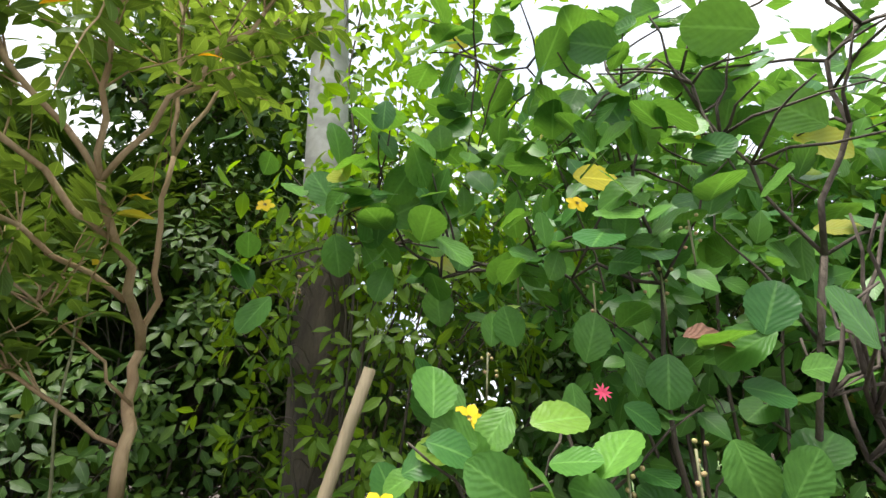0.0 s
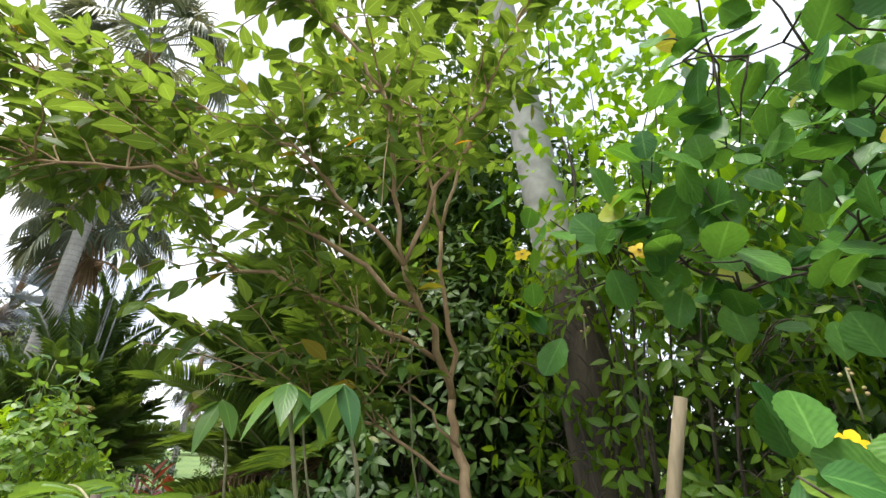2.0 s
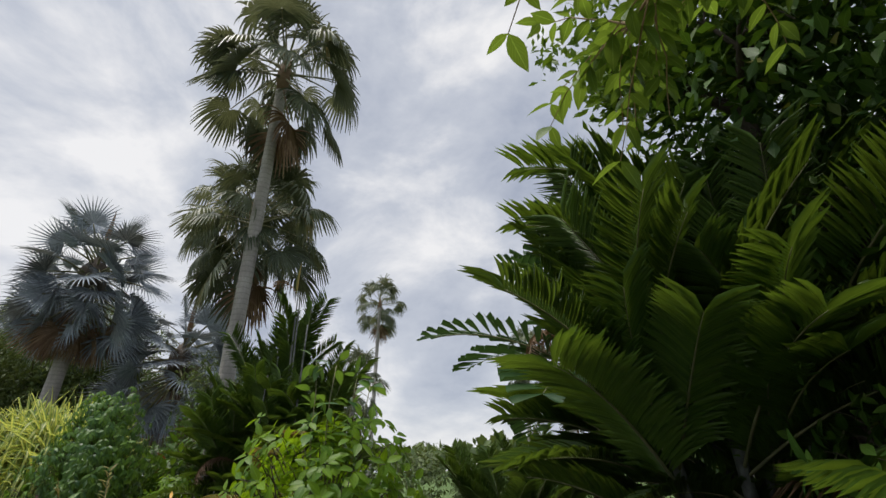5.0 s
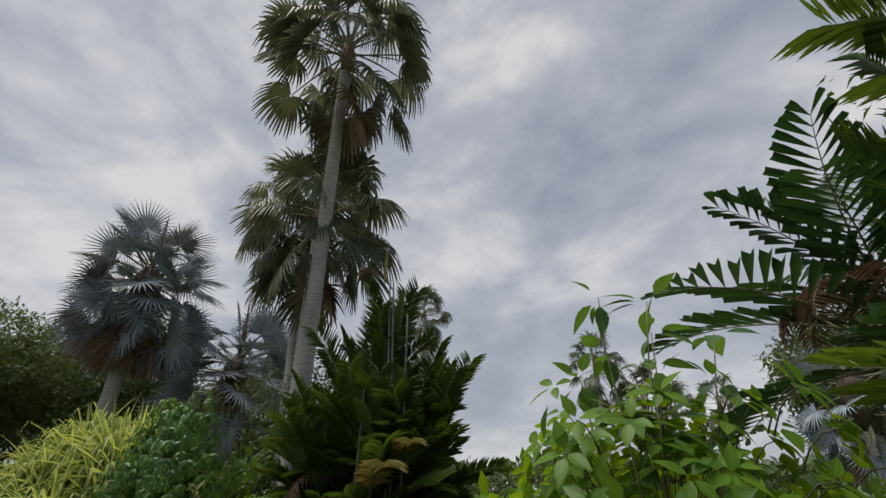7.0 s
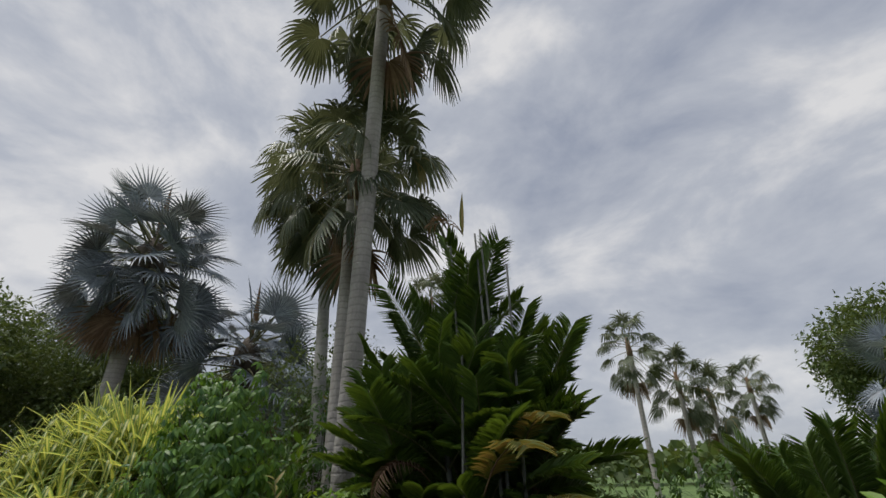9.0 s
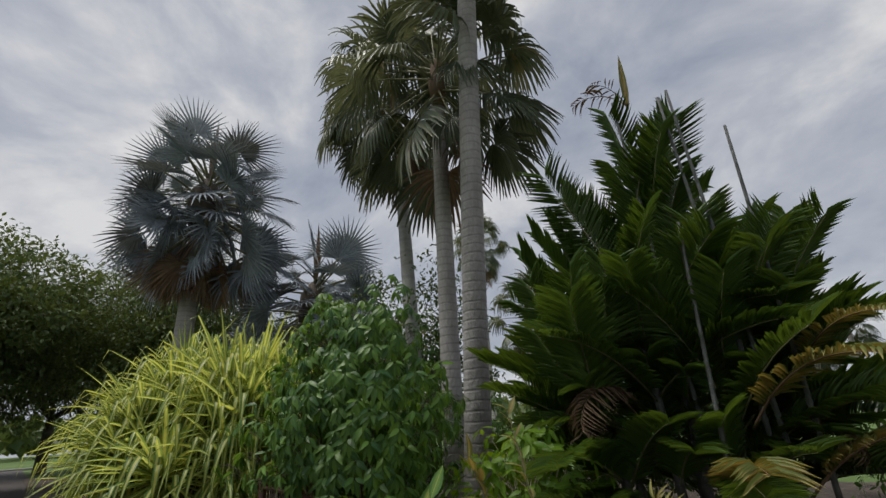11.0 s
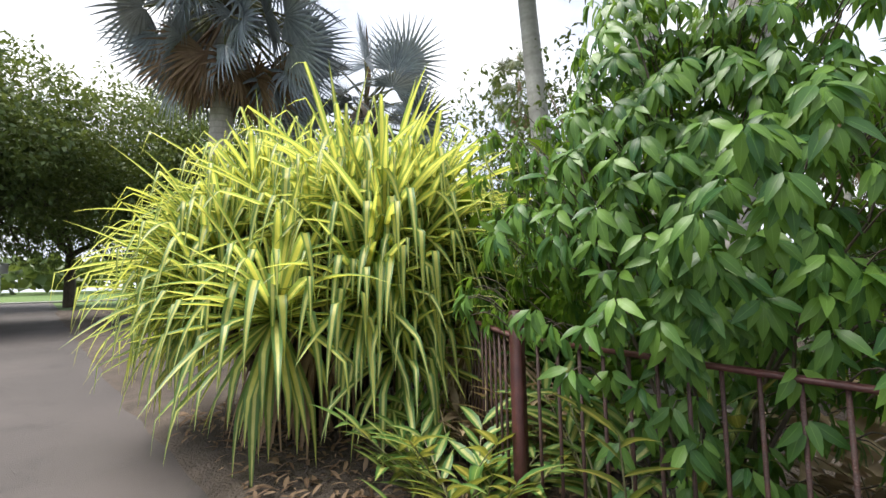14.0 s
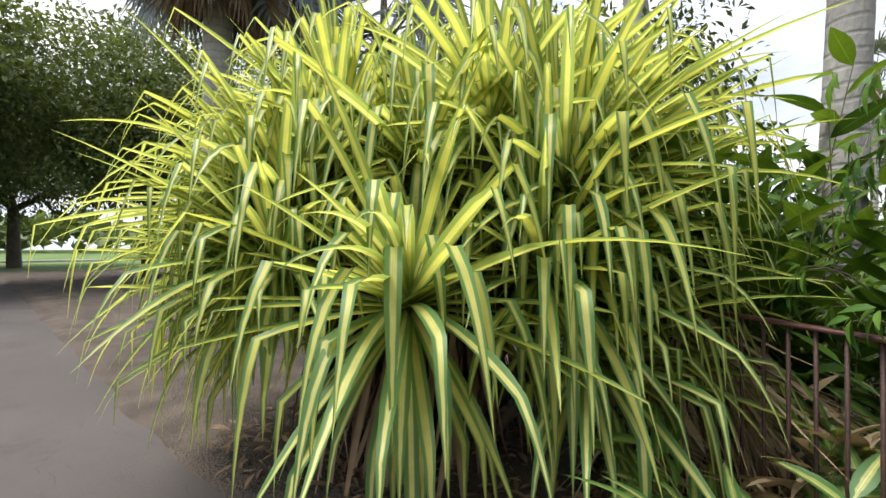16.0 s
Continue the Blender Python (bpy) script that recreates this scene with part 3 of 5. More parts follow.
def strap_head(axis, count, length, width, seed, mat, open_to=108):
    """A head of stiff strap leaves round an axis: each runs straight, then most fold over sharply and hang."""
    r_ = np.random.default_rng(seed)
    sh = Shape()
    n = 11
    axis = unit(axis)
    e1 = unit(np.cross(axis, np.array([0.31, 0.2, 0.93]) if abs(axis[2]) < 0.9 else np.array([1.0, 0.1, 0])))
    e2 = np.cross(axis, e1)
    faces = []
    for j in range(n):
        o = 3 * j
        faces += [(o, o + 1, o + 4, o + 3), (o + 1, o + 2, o + 5, o + 4)]
    for i in range(count):
        k = i / (count - 1)
        phi = i * 2.39996 + r_.uniform(-0.2, 0.2)
        th = radians(6 + (open_to - 6) * k ** 0.85 + r_.uniform(-7, 7))
        d = axis * math.cos(th) + (e1 * math.cos(phi) + e2 * math.sin(phi)) * math.sin(th)
        ln = length * r_.uniform(0.72, 1.1) * (0.82 + 0.25 * math.sin(math.pi * min(1, k + 0.15)))
        flat = math.hypot(d[0], d[1])
        out = unit(np.array([d[0], d[1], 0.0]) + r_.normal(0, 0.08, 3) * np.array([1, 1, 0]))
        side = unit(np.cross(d, UP) + e1 * 0.02)
        folds = r_.random() < (0.3 if th < radians(18) else 0.93)
        brk = r_.uniform(0.34, 0.72) if folds else 2.0
        sag = r_.uniform(0.015, 0.06) if folds else r_.uniform(0.04, 0.13) * (0.3 + flat)
        lean, crease = r_.uniform(0.0, 0.35), r_.choice([0.05, 0.3, 0.9])
        tw = r_.uniform(-0.35, 0.35)
        p = axis * 0.10 * (1 - k) + (d - axis * np.dot(d, axis)) * 0.04
        v, uv = [], []
        bent = False
        for j in range(n + 1):
            q = j / n
            nrm = np.cross(side, d)
            sd = unit(side + nrm * tw * q)
            w = width / 2 * (0.8 + 0.25 * math.sin(math.pi * min(1, q * 1.1))) * (1 if q < 0.62 else max(0.03, ((1 - q) / 0.38) ** 0.8))
            keel = 0.5 if not bent else 0.3
            v += [p - sd * w + nrm * w * keel, p, p + sd * w + nrm * w * keel]
            uv += [(0, q), (0.5, q), (1, q)]
            p = p + d * ln / n
            if q >= brk and not bent:
                bent = True
                d = unit(out * lean + d * crease - UP * (1.0 if d[2] > -0.6 else 1.6))
            else:
                d = unit(d - UP * (sag if not bent else 0.35))
        sh.add(v, faces, uv)
    return sh.mesh("leaf_head", [mat])


def set_leaf(data, parent, at, way, face, size, label=""):
    y = Vector(way).normalized()
    x = y.cross(Vector(face)).normalized()
    z = x.cross(y)
    m = Matrix.Translation(Vector(at)) @ Matrix((x, y, z)).transposed().to_4x4() @ Matrix.Diagonal((size, size, size, 1))
    return part("leaf", data, parent, label, m)


PADDLE = {}


def paddle_clump(name, label, x, y, stems, height, leaf, mat, seed=3, wide=0.24, category="plant", z=0.0, lean=0.5, group="", leaves=9, erect=0.0):
    """Ginger-like canes that lean out, each with two ranks of long pointed leaves."""
    rnd = np.random.default_rng(seed)
    ob = thing(name, label, category, x, y, z, group)
    key = (mat.name, wide)
    if key not in PADDLE:
        PADDLE[key] = [Shape().add(*leaf_form(6, wide, fo, dp, peak=0.4, wave=wv)).mesh("leaf", [mat]) for fo, dp, wv in ((0.12, 0.28, 0.0), (0.2, 0.42, 0.006), (0.08, 0.16, 0.004))]
    for k in range(stems):
        a = rnd.uniform(0, 6.28)
        h = height * rnd.uniform(0.55, 1.1)
        foot = np.array([math.cos(a) * 0.12, math.sin(a) * 0.12, 0])
        tip = foot + np.array([math.cos(a) * h * lean * rnd.uniform(0.4, 1.2), math.sin(a) * h * lean * rnd.uniform(0.4, 1.2), h])
        line = curve_line(foot, tip, 0.05, 8)
        cane = part("cane", Shape().add(*tube(line, np.linspace(0.009, 0.003, 8), 5, False)).mesh("cane", [M_PETIOL]), ob)
        t = np.linspace(0.25, 1, leaves)
        at = np.stack([np.interp(t, np.linspace(0, 1, 8), line[:, i]) for i in range(3)], 1)
        d = unit(tip - foot)
        s = unit(np.cross(d, UP))
        sgn = np.where(np.arange(leaves) % 2 == 0, 1, -1)[:, None]
        way = unit(s * sgn * 0.9 * (1 - erect) + d * 0.75 + rnd.normal(0, 0.18 + 0.12 * erect, (leaves, 3)) + UP * 0.1)
        face = unit(np.cross(s, d) * 0.6 + UP + rnd.normal(0, 0.15, (leaves, 3)))
        for q in range(leaves):
            set_leaf(PADDLE[key][q % 3], cane, at[q], way[q], face[q], leaf * rnd.uniform(0.7, 1.15))
    return ob


# ---- the ground, road and bed ----
def rise(x):
    """The land climbs gently past the screw pine."""
    return 0.02 * min(90.0, max(0.0, -22.0 - x))


def sheet(name, x0, x1, y0, y1, z, mat, nx=1, ny=1, rough=0.0, edge=0.0, seed=1):
    """A flat or slightly uneven sheet."""
    xs, ys = np.linspace(x0, x1, nx + 1), np.linspace(y0, y1, ny + 1)
    xs = np.unique(np.concatenate([xs, [q for q in (-112.0, -22.0) if x0 < q < x1]]))
    nx = len(xs) - 1
    v, f = [], []
    for j, yy in enumerate(ys):
        for i, xx in enumerate(xs):
            h = rough * noise.noise(Vector((xx * 0.9 + seed, yy * 0.9, 0))) + rough * 0.5 * noise.noise(Vector((xx * 3.1, yy * 3.1, seed)))
            yo = edge * noise.noise(Vector((xx * 0.8, seed, 0))) if j == 0 else 0.0
            v.append((xx, yy + yo, z + rise(xx) + (h if 0 < j else -0.05 if rough else 0)))
    for j in range(ny):
        for i in range(nx):
            a = j * (nx + 1) + i
            f.append((a, a + 1, a + nx + 2, a + nx + 1))
    return Shape().add(v, f).mesh(name, [mat])


tagged(new("ground", sheet("ground", -700, 700, -700, 700, -0.04, M_LAWN)), "flat green lawn that reaches the horizon", "ground", kind="structure")
tagged(new("road", sheet("road", -60, 14, -7.0, 1.35, 0.0, M_ROAD)), "grey-brown worn asphalt lane with fine cracks", "road", kind="structure")
tagged(new("garden_bed", sheet("garden_bed", -46, 14, 1.1, 14, 0.05, M_SOIL, 240, 60, 0.06, 0.12)), "dark garden soil with leaf litter along the lane", "ground", kind="structure")
kerb = tagged(new("kerb", Shape().add(*box(-60.1, -4, 0.03 + rise(-60.1), 0.2, 40, 0.2, 0.03)).mesh("kerb", [M_KERB])), "pale concrete kerb at the end of the lane", "kerb", kind="structure")

# leaf litter on the bed
lr = np.random.default_rng(5)
n = 2600
at = np.stack([lr.uniform(-19.5, -11.5, n), lr.uniform(1.2, 3.2, n) + lr.exponential(0.15, n), np.full(n, 0.075)], 1)
at[:, 2] += lr.uniform(0, 0.04, n)
way = unit(np.stack([lr.normal(0, 1, n), lr.normal(0, 1, n), lr.normal(0, 0.16, n)], 1))
v, f, uv = many(leaf_form(3, 0.28, 0.15, 0.2), at, way, unit(np.array([0, 0, 1.0]) + lr.normal(0, 0.25, (n, 3))), lr.uniform(0.05, 0.16, n))
tagged(new("leaf_litter", Shape().add(v, f, uv).mesh("leaf_litter", [M_DEADP])), "scattered dry brown leaves on the dark soil", "leaf litter", kind="stuff")

# ---- tall fan palms ----
LIVI = [fan_frond(e, 1.5, 1.08, 30, 0.46, d, 125, M_LIVI, M_PETIOL, 0.018, s, cup=0.25) for e, d, s in ((-46, 1.2, 1), (-18, 1.6, 2), (12, 1.8, 3), (42, 1.6, 4), (70, 0.8, 5))]
LIVI_DEAD = fan_frond(-72, 1.2, 1.2, 26, 0.4, 0.8, 110, M_DEADP, M_DEADP, 0.018, 9)


def tall_palm(x, y, tx, ty, h, fronds, scale, r0, label, dead=2, mat=M_TRUNK, name="fan_palm"):
    ob = thing(name, label, "palm", x, y, 0, "tall fan palms")
    palm_trunk(ob, (tx, ty), h, r0, r0 * 0.72, mat)
    hub = part("crownshaft", Shape().add(*tube([(tx, ty, h - 0.9), (tx, ty, h - 0.3), (tx, ty, h + 0.35)], [r0 * 0.72, r0 * 0.98, r0 * 0.5], 10)).mesh("crownshaft", [M_DEADP]), ob, "fibrous brown frond bases")
    for i in range(fronds):
        k = i / (fronds - 1)
        idx = min(4, int((1 - k) * 5))
        s = scale * rng.uniform(0.88, 1.1)
        part("frond", LIVI[idx], ob, "", pose(tx, ty, h + 0.25 - 0.75 * k, rng.uniform(-28, 28), rng.uniform(-16, 16), i * 137.5 + rng.uniform(-14, 14)) @ Matrix.Diagonal((s, s, s, 1)))
    for i in range(dead):
        part("dead_frond", LIVI_DEAD, ob, "brown withered hanging frond", pose(tx, ty, h - 0.75, 0, 0, i * 97 + 30) @ Matrix.Diagonal((scale, scale, scale, 1)))
    return ob


tall_palm(-14.98, 5.19, 1.86, -0.78, 13.0, 38, 1.18, 0.215, "tall fan palm with a ringed grey trunk and drooping crown")
tall_palm(-15.75, 5.51, 0.37, -0.14, 8.8, 38, 1.1, 0.20, "shorter fan palm with ringed grey trunk and drooping crown")
tall_palm(-17.38, 6.22, -0.90, 0.18, 10.8, 38, 1.1, 0.19, "slender fan palm with smooth grey trunk and drooping crown", mat=M_SHAFT)

# ---- silver fan palms ----
BISM = [fan_frond(e, 1.55, 1.16, 28, 0.40, d, 120, M_BISM, M_PETIOL, 0.03, s, cup=0.2, taper=0.85) for e, d, s in ((-62, 0.45, 11), (-34, 0.35, 12), (-6, 0.22, 13), (28, 0.12, 14), (64, 0.05, 15))]
BISM_DEAD = fan_frond(-68, 1.2, 1.1, 30, 0.5, 0.35, 110, M_DEADP, M_DEADP, 0.03, 19)


def silver_palm(x, y, h, fronds, scale, label, dead, r0=0.27):
    ob = thing("silver_palm", label, "palm", x, y, rise(x), "silver fan palms")
    h -= rise(x)
    palm_trunk(ob, (0.15, 0.1), h, r0, r0 * 0.85, M_TRUNK, 40)
    for i in range(fronds):
        k = (i / (fronds - 1)) ** 0.72
        idx = min(4, int((1 - k) * 5))
        s = scale * rng.uniform(0.86, 1.08)
        part("frond", BISM[idx], ob, "", pose(0.15, 0.1, h + 0.6 - 1.8 * k + rng.uniform(-0.15, 0.15), rng.uniform(-65, 65), rng.uniform(-20, 20), i * 137.5 + rng.uniform(-14, 14)) @ Matrix.Diagonal((s, s, s, 1)))
    for i in range(fronds // 5):
        s = scale * rng.uniform(0.5, 0.72)
        part("frond", BISM[i % 4 + 1], ob, "", pose(0.15, 0.1, h + rng.uniform(-0.9, 0.9), rng.uniform(-25, 25), rng.uniform(-20, 20), i * 137.5) @ Matrix.Diagonal((s, s, s, 1)))
    for i in range(dead):
        part("dead_frond", BISM_DEAD, ob, "brown withered hanging frond", pose(0.15, 0.1, h - 1.0 - 0.12 * (i % 4), rng.uniform(-30, 30), 0, i * 83 - 130) @ Matrix.Diagonal((scale, scale, scale, 1)))
    part("leaf_base", Shape().add(*tube([(0.15, 0.1, h - 1.5), (0.15, 0.1, h - 0.7), (0.15, 0.1, h + 0.1), (0.15, 0.1, h + 0.6)], [r0 * 0.9, r0 * 1.9, r0 * 1.7, r0 * 0.4], 12)).mesh("leaf_base", [M_BARKD]), ob, "fibrous dark brown leaf base")
    spear = leaf_form(3, 0.09, 0.6, 0.0, peak=0.3)
    part("spear_leaf", Shape().add(*many(spear, [(0.15, 0.1, h + 0.3)], [(0.05, 0, 1)], [(1, 0, 0)], [2.3 * scale])).mesh("spear_leaf", [M_DEADP]), ob, "pale folded new spear leaf")
    return ob


silver_palm(-24.0, 3.05, 8.9, 70, 1.08, "large silver-blue fan palm with brown dead fronds hanging", 11)
silver_palm(-24.6, 7.1, 6.3, 62, 1.15, "smaller silver fan palm beside the large one", 7)
silver_palm(-6.6, 20.6, 4.4, 36, 0.85, "silver fan palm standing far across the garden", 3)

# ---- far palms across the garden ----
tall_palm(-31.5, 23.9, -0.9, 1.2, 15.2, 28, 1.15, 0.19, "solitary tall fan palm far across the garden", 2)
for fx, fy, fh, fs in ((-15.4, 20.3, 6.9, 0.72), (-14.5, 22.8, 5.5, 0.72), (-13.9, 25.0, 4.9, 0.7), (-13.0, 29.4, 5.8, 0.66), (-19.4, 12.6, 5.2, 0.7)):
    tall_palm(fx, fy, 0.1, 0.1, fh, 24, fs, 0.13, "small fan palm far across the garden", 2)

# ---- clumps of feather palms ----
FEA = [feather_frond(e, 2.05, 62, 0.47, b, False, 0.036, seed=s, hang=0.13, lift=28, stalk=0.14, gap=0.04, full=True) for e, b, s in ((30, 42, 21), (44, 40, 22), (58, 36, 23), (70, 30, 24), (82, 20, 25))]
FEA_DEAD = feather_frond(45, 1.6, 26, 0.4, 140, False, 0.026, M_DEADP, M_DEADP, seed=28, hang=0.8)


def feather_clump(x, y, rad, high, fronds, scale, label, canes, seed, dead=5):
    """Crowded leaning canes, each carrying arching feather fronds from low down to its top."""
    rnd = np.random.default_rng(seed)
    ob = thing("feather_palm_clump", label, "palm", x, y, 0, "feather palm clumps")
    stands = []
    for i in range(9):
        a, q = i * 2.39996, rad * math.sqrt((i + 0.3) / 9)
        h = high * rnd.uniform(0.7, 1.0) * (1.0 - 0.45 * q / rad)
        foot = np.array([q * 0.55 * math.cos(a), q * 0.55 * math.sin(a), -0.05])
        top = np.array([q * math.cos(a), q * math.sin(a), h])
        stands.append((foot, top, math.degrees(a)))
        part("stem", Shape().add(*tube(curve_line(foot, top, 0.06, 8), np.linspace(0.05, 0.035, 8), 7)).mesh("stem", [M_CANE]), ob)
    for i in range(fronds):
        foot, top, side = stands[i % 9]
        k = (i // 9) / max(1, fronds // 9)
        at = foot + (top - foot) * (1.0 - 0.62 * k * rnd.uniform(0.8, 1.1))
        idx = min(4, max(0, int((1 - k) * 5 + rnd.uniform(-0.5, 0.5))))
        out_yaw = side + rnd.uniform(-110, 110) if i % 9 > 1 else rnd.uniform(0, 360)
        s = scale * rnd.uniform(0.75, 1.1) * (1.0 - 0.2 * k)
        part("frond", FEA[idx], ob, "", pose(*at, rnd.uniform(-25, 25), rnd.uniform(-5, 9), out_yaw) @ Matrix.Diagonal((s, s, s, 1)))
    for i in range(dead):
        yaw = i * 360 / dead + rnd.uniform(-25, 25)
        part("dead_frond", FEA_DEAD, ob, "dry straw-coloured hanging frond", pose(rad * 0.6 * math.cos(radians(yaw)), rad * 0.6 * math.sin(radians(yaw)), rnd.uniform(0.5, 0.3 + 0.4 * high), 0, 0, yaw) @ Matrix.Diagonal((0.65, 0.65, 0.65, 1)))
    for cx, cy, h, dx, dy in canes:
        line = curve_line((cx, cy, 0), (cx + dx, cy + dy, h), 0.05, 10)
        part("cane", Shape().add(*tube(line, np.linspace(0.026, 0.014, 10), 7)).mesh("cane", [M_CANE]), ob, "bare grey broken cane")
    return ob


feather_clump(-11.95, 5.2, 1.05, 4.1, 189, 0.78, "dense dark green feather palm clump with bare canes", ((0.45, -0.5, 5.2, -0.13, 0.0), (0.95, -0.5, 4.95, -0.13, 0), (1.05, -0.5, 4.98, -0.13, 0), (1.2, -0.5, 4.26, 0.13, 0.0), (0.6, -0.9, 3.3, 0.2, 0.0)), 31, 4)
feather_clump(-3.6, 3.95, 0.8, 3.9, 171, 0.8, "lush green feather palm clump beside the path", ((0.2, 0.1, 3.2, 0.1, 0.1),), 32, 6)
feather_clump(-2.2, 5.6, 0.8, 2.8, 54, 1.0, "shaded feather palm clump behind the sapling", (), 33, 4)
feather_clump(-8.4, 8.2, 0.8, 1.2, 45, 0.7, "low feather palm clump in the garden", (), 34, 3)

FEA_OLD = feather_frond(48, 1.5, 34, 0.36, 70, False, 0.05, M_TATTER, M_DEADP, seed=30, hang=0.4, gap=0.15, full=True)
palm_clump = bpy.data.objects["feather_palm_clump"]
for cx, cy, cz, yaw, s in ((0.9, -0.8, 1.5, -25, 0.8), (1.25, -0.5, 1.9, -30, 0.6), (1.1, -0.7, 1.0, -5, 0.8), (0.7, -0.9, 0.9, -60, 0.7)):
    part("old_frond", FEA_OLD, palm_clump, "yellow ageing feather frond", pose(cx, cy, cz, 0, 0, yaw) @ Matrix.Diagonal((s, s, s, 1)))

near_clump = bpy.data.objects["feather_palm_clump.001"]
for cx, cy, cz, yaw, s in ((0.25, -0.1, 3.45, 206, 0.82), (0.1, -0.35, 2.75, 214, 0.72)):
    part("frond", FEA[1], near_clump, "", pose(cx, cy, cz, 0, 0, yaw) @ Matrix.Diagonal((s, s, s, 1)))

top_frond = thing("withered_palm_frond", "withered brown and yellow frond tuft on a bare cane", "dead leaves", -11.53, 4.9, 5.18)
TUFT = feather_frond(60, 0.75, 12, 0.22, 90, False, 0.02, M_DEADP, M_DEADP, 0.3, 0.5, 29, 10, 0.3)
part("frond", TUFT, top_frond, "", pose(0, 0, 0, 0, 0, 200))
part("frond", TUFT, top_frond, "", pose(0, 0, 0, 0, 0, 245) @ Matrix.Diagonal((0.8, 0.8, 0.8, 1)))
part("spear", Shape().add(*many(leaf_form(4, 0.10, 0.5, 0.0, peak=0.4), [(0, 0, -0.05)], [(0.05, 0.0, 1)], [(0.3, -1, 0)], [0.85])).mesh("spear", [M_TATTER]), top_frond, "yellowed folded spear leaf")

# a palm with blunt-ended leaflets and a beard of dead fronds
BLUNT = [feather_frond(e, 2.1, 15, 0.50, b, True, 0.038, M_FISH, seed=s, hang=0.1, lift=12, stalk=0.2) for e, b, s in ((8, 35, 41), (30, 45, 42), (52, 45, 43), (72, 35, 44))]
blunt = thing("blunt_leaf_palm", "dark palm with jagged blunt leaflets and brown fibres", "palm", -5.05, 4.9, 0)
palm_trunk(blunt, (0.05, 0.0), 2.9, 0.13, 0.10, M_BARKD, 30)
for i in range(17):
    k = i / 16
    s = rng.uniform(0.74, 0.96)
    part("frond", BLUNT[min(3, int((1 - k) * 4))], blunt, "", pose(0.05, 0, 2.84 - 0.5 * k, rng.uniform(-14, 14), rng.uniform(-6, 6), i * 137.5 + 20) @ Matrix.Diagonal((s, s, s, 1)))
for i in range(8):
    part("dead_frond", FEA_DEAD, blunt, "brown fibrous hanging frond", pose(0.05, 0, 2.8, 0, 0, i * 45 + 10) @ Matrix.Diagonal((0.62, 0.62, 0.62, 1)))

# ---- variegated screw pine beside the lane ----
pandanus = thing("variegated_screw_pine", "huge yellow and green striped strap-leaved screw pine", "shrub", -18.02, 2.55, 0)
pr = np.random.default_rng(8)
heads = [(0.66, -0.84, 1.20, 0.9), (0.20, -0.30, 2.05, 0.45), (0.75, -0.2, 2.3, 0.2), (-0.9, -0.75, 1.95, 0.8), (-1.15, -0.25, 2.1, 0.7), (-0.35, -0.95, 1.75, 0.8), (1.1, 0.5, 2.1, 0.7), (-0.5, -0.5, 2.4, 0.5), (-0.75, -1.0, 1.4, 0.8)]
for k in range(50):
    a, e = k * 2.39996, math.asin(min(1, 0.02 + 0.98 * ((k + 0.5) / 50)))
    q = (1.36 * math.cos(a) * math.cos(e) ** 0.6 * pr.uniform(0.88, 1.08), 1.18 * math.sin(a) * math.cos(e) ** 0.6 * pr.uniform(0.88, 1.08), 0.8 + 1.65 * math.sin(e) ** 0.85 * pr.uniform(0.9, 1.05))
    crowds = any(math.hypot(q[0] - o[0], q[1] - o[1]) < reach and q[2] > o[2] - 0.5 for o, reach in zip(heads[:2], (0.75, 0.5)))
    if not (crowds and 0.6 * q[0] - 0.8 * q[1] > 0.15):
        heads.append((*q, 0.75))
for k, (hx, hy, hz, out) in enumerate(heads):
    line = curve_line((hx * 0.2, hy * 0.2, 0), (hx, hy, hz), 0.0, 7, 0.02)
    part("stem", Shape().add(*tube(line, np.linspace(0.05, 0.03, 7), 6)).mesh("stem", [M_BARKD]), pandanus)
    away = min(1.0, math.hypot(hx, hy) / 1.3) * out
    axis = unit(np.array([hx * away, hy * away, 0.75 if hz < 1.4 else 1.1]))
    lead = k < 2
    part("leaf_head", strap_head(axis, 104 if lead else 84, 1.45 if lead else 1.36 if hz > 1.5 else 1.2, 0.070 if lead else 0.060, 300 + k, M_PAND, 118 if lead else 106), pandanus, "", pose(hx, hy, hz))
skirt = Shape()
n = 180
a = pr.uniform(0, 6.283, n)
rr = pr.uniform(0.2, 0.95, n)
top = np.stack([rr * np.cos(a), rr * np.sin(a), pr.uniform(0.5, 1.3, n)], 1)
skirt.add(*many(leaf_form(5, 0.045, 0.2, 0.1, peak=0.3), top, unit(np.stack([np.cos(a) * 0.35, np.sin(a) * 0.35, np.full(n, -1.0)], 1) + pr.normal(0, 0.12, (n, 3))), np.stack([np.cos(a), np.sin(a), np.zeros(n)], 1), pr.uniform(0.6, 1.2, n)))
part("dead_leaf_skirt", skirt.mesh("dead_leaf_skirt", [M_DEADP]), pandanus, "brown dead strap leaves hanging below the heads")

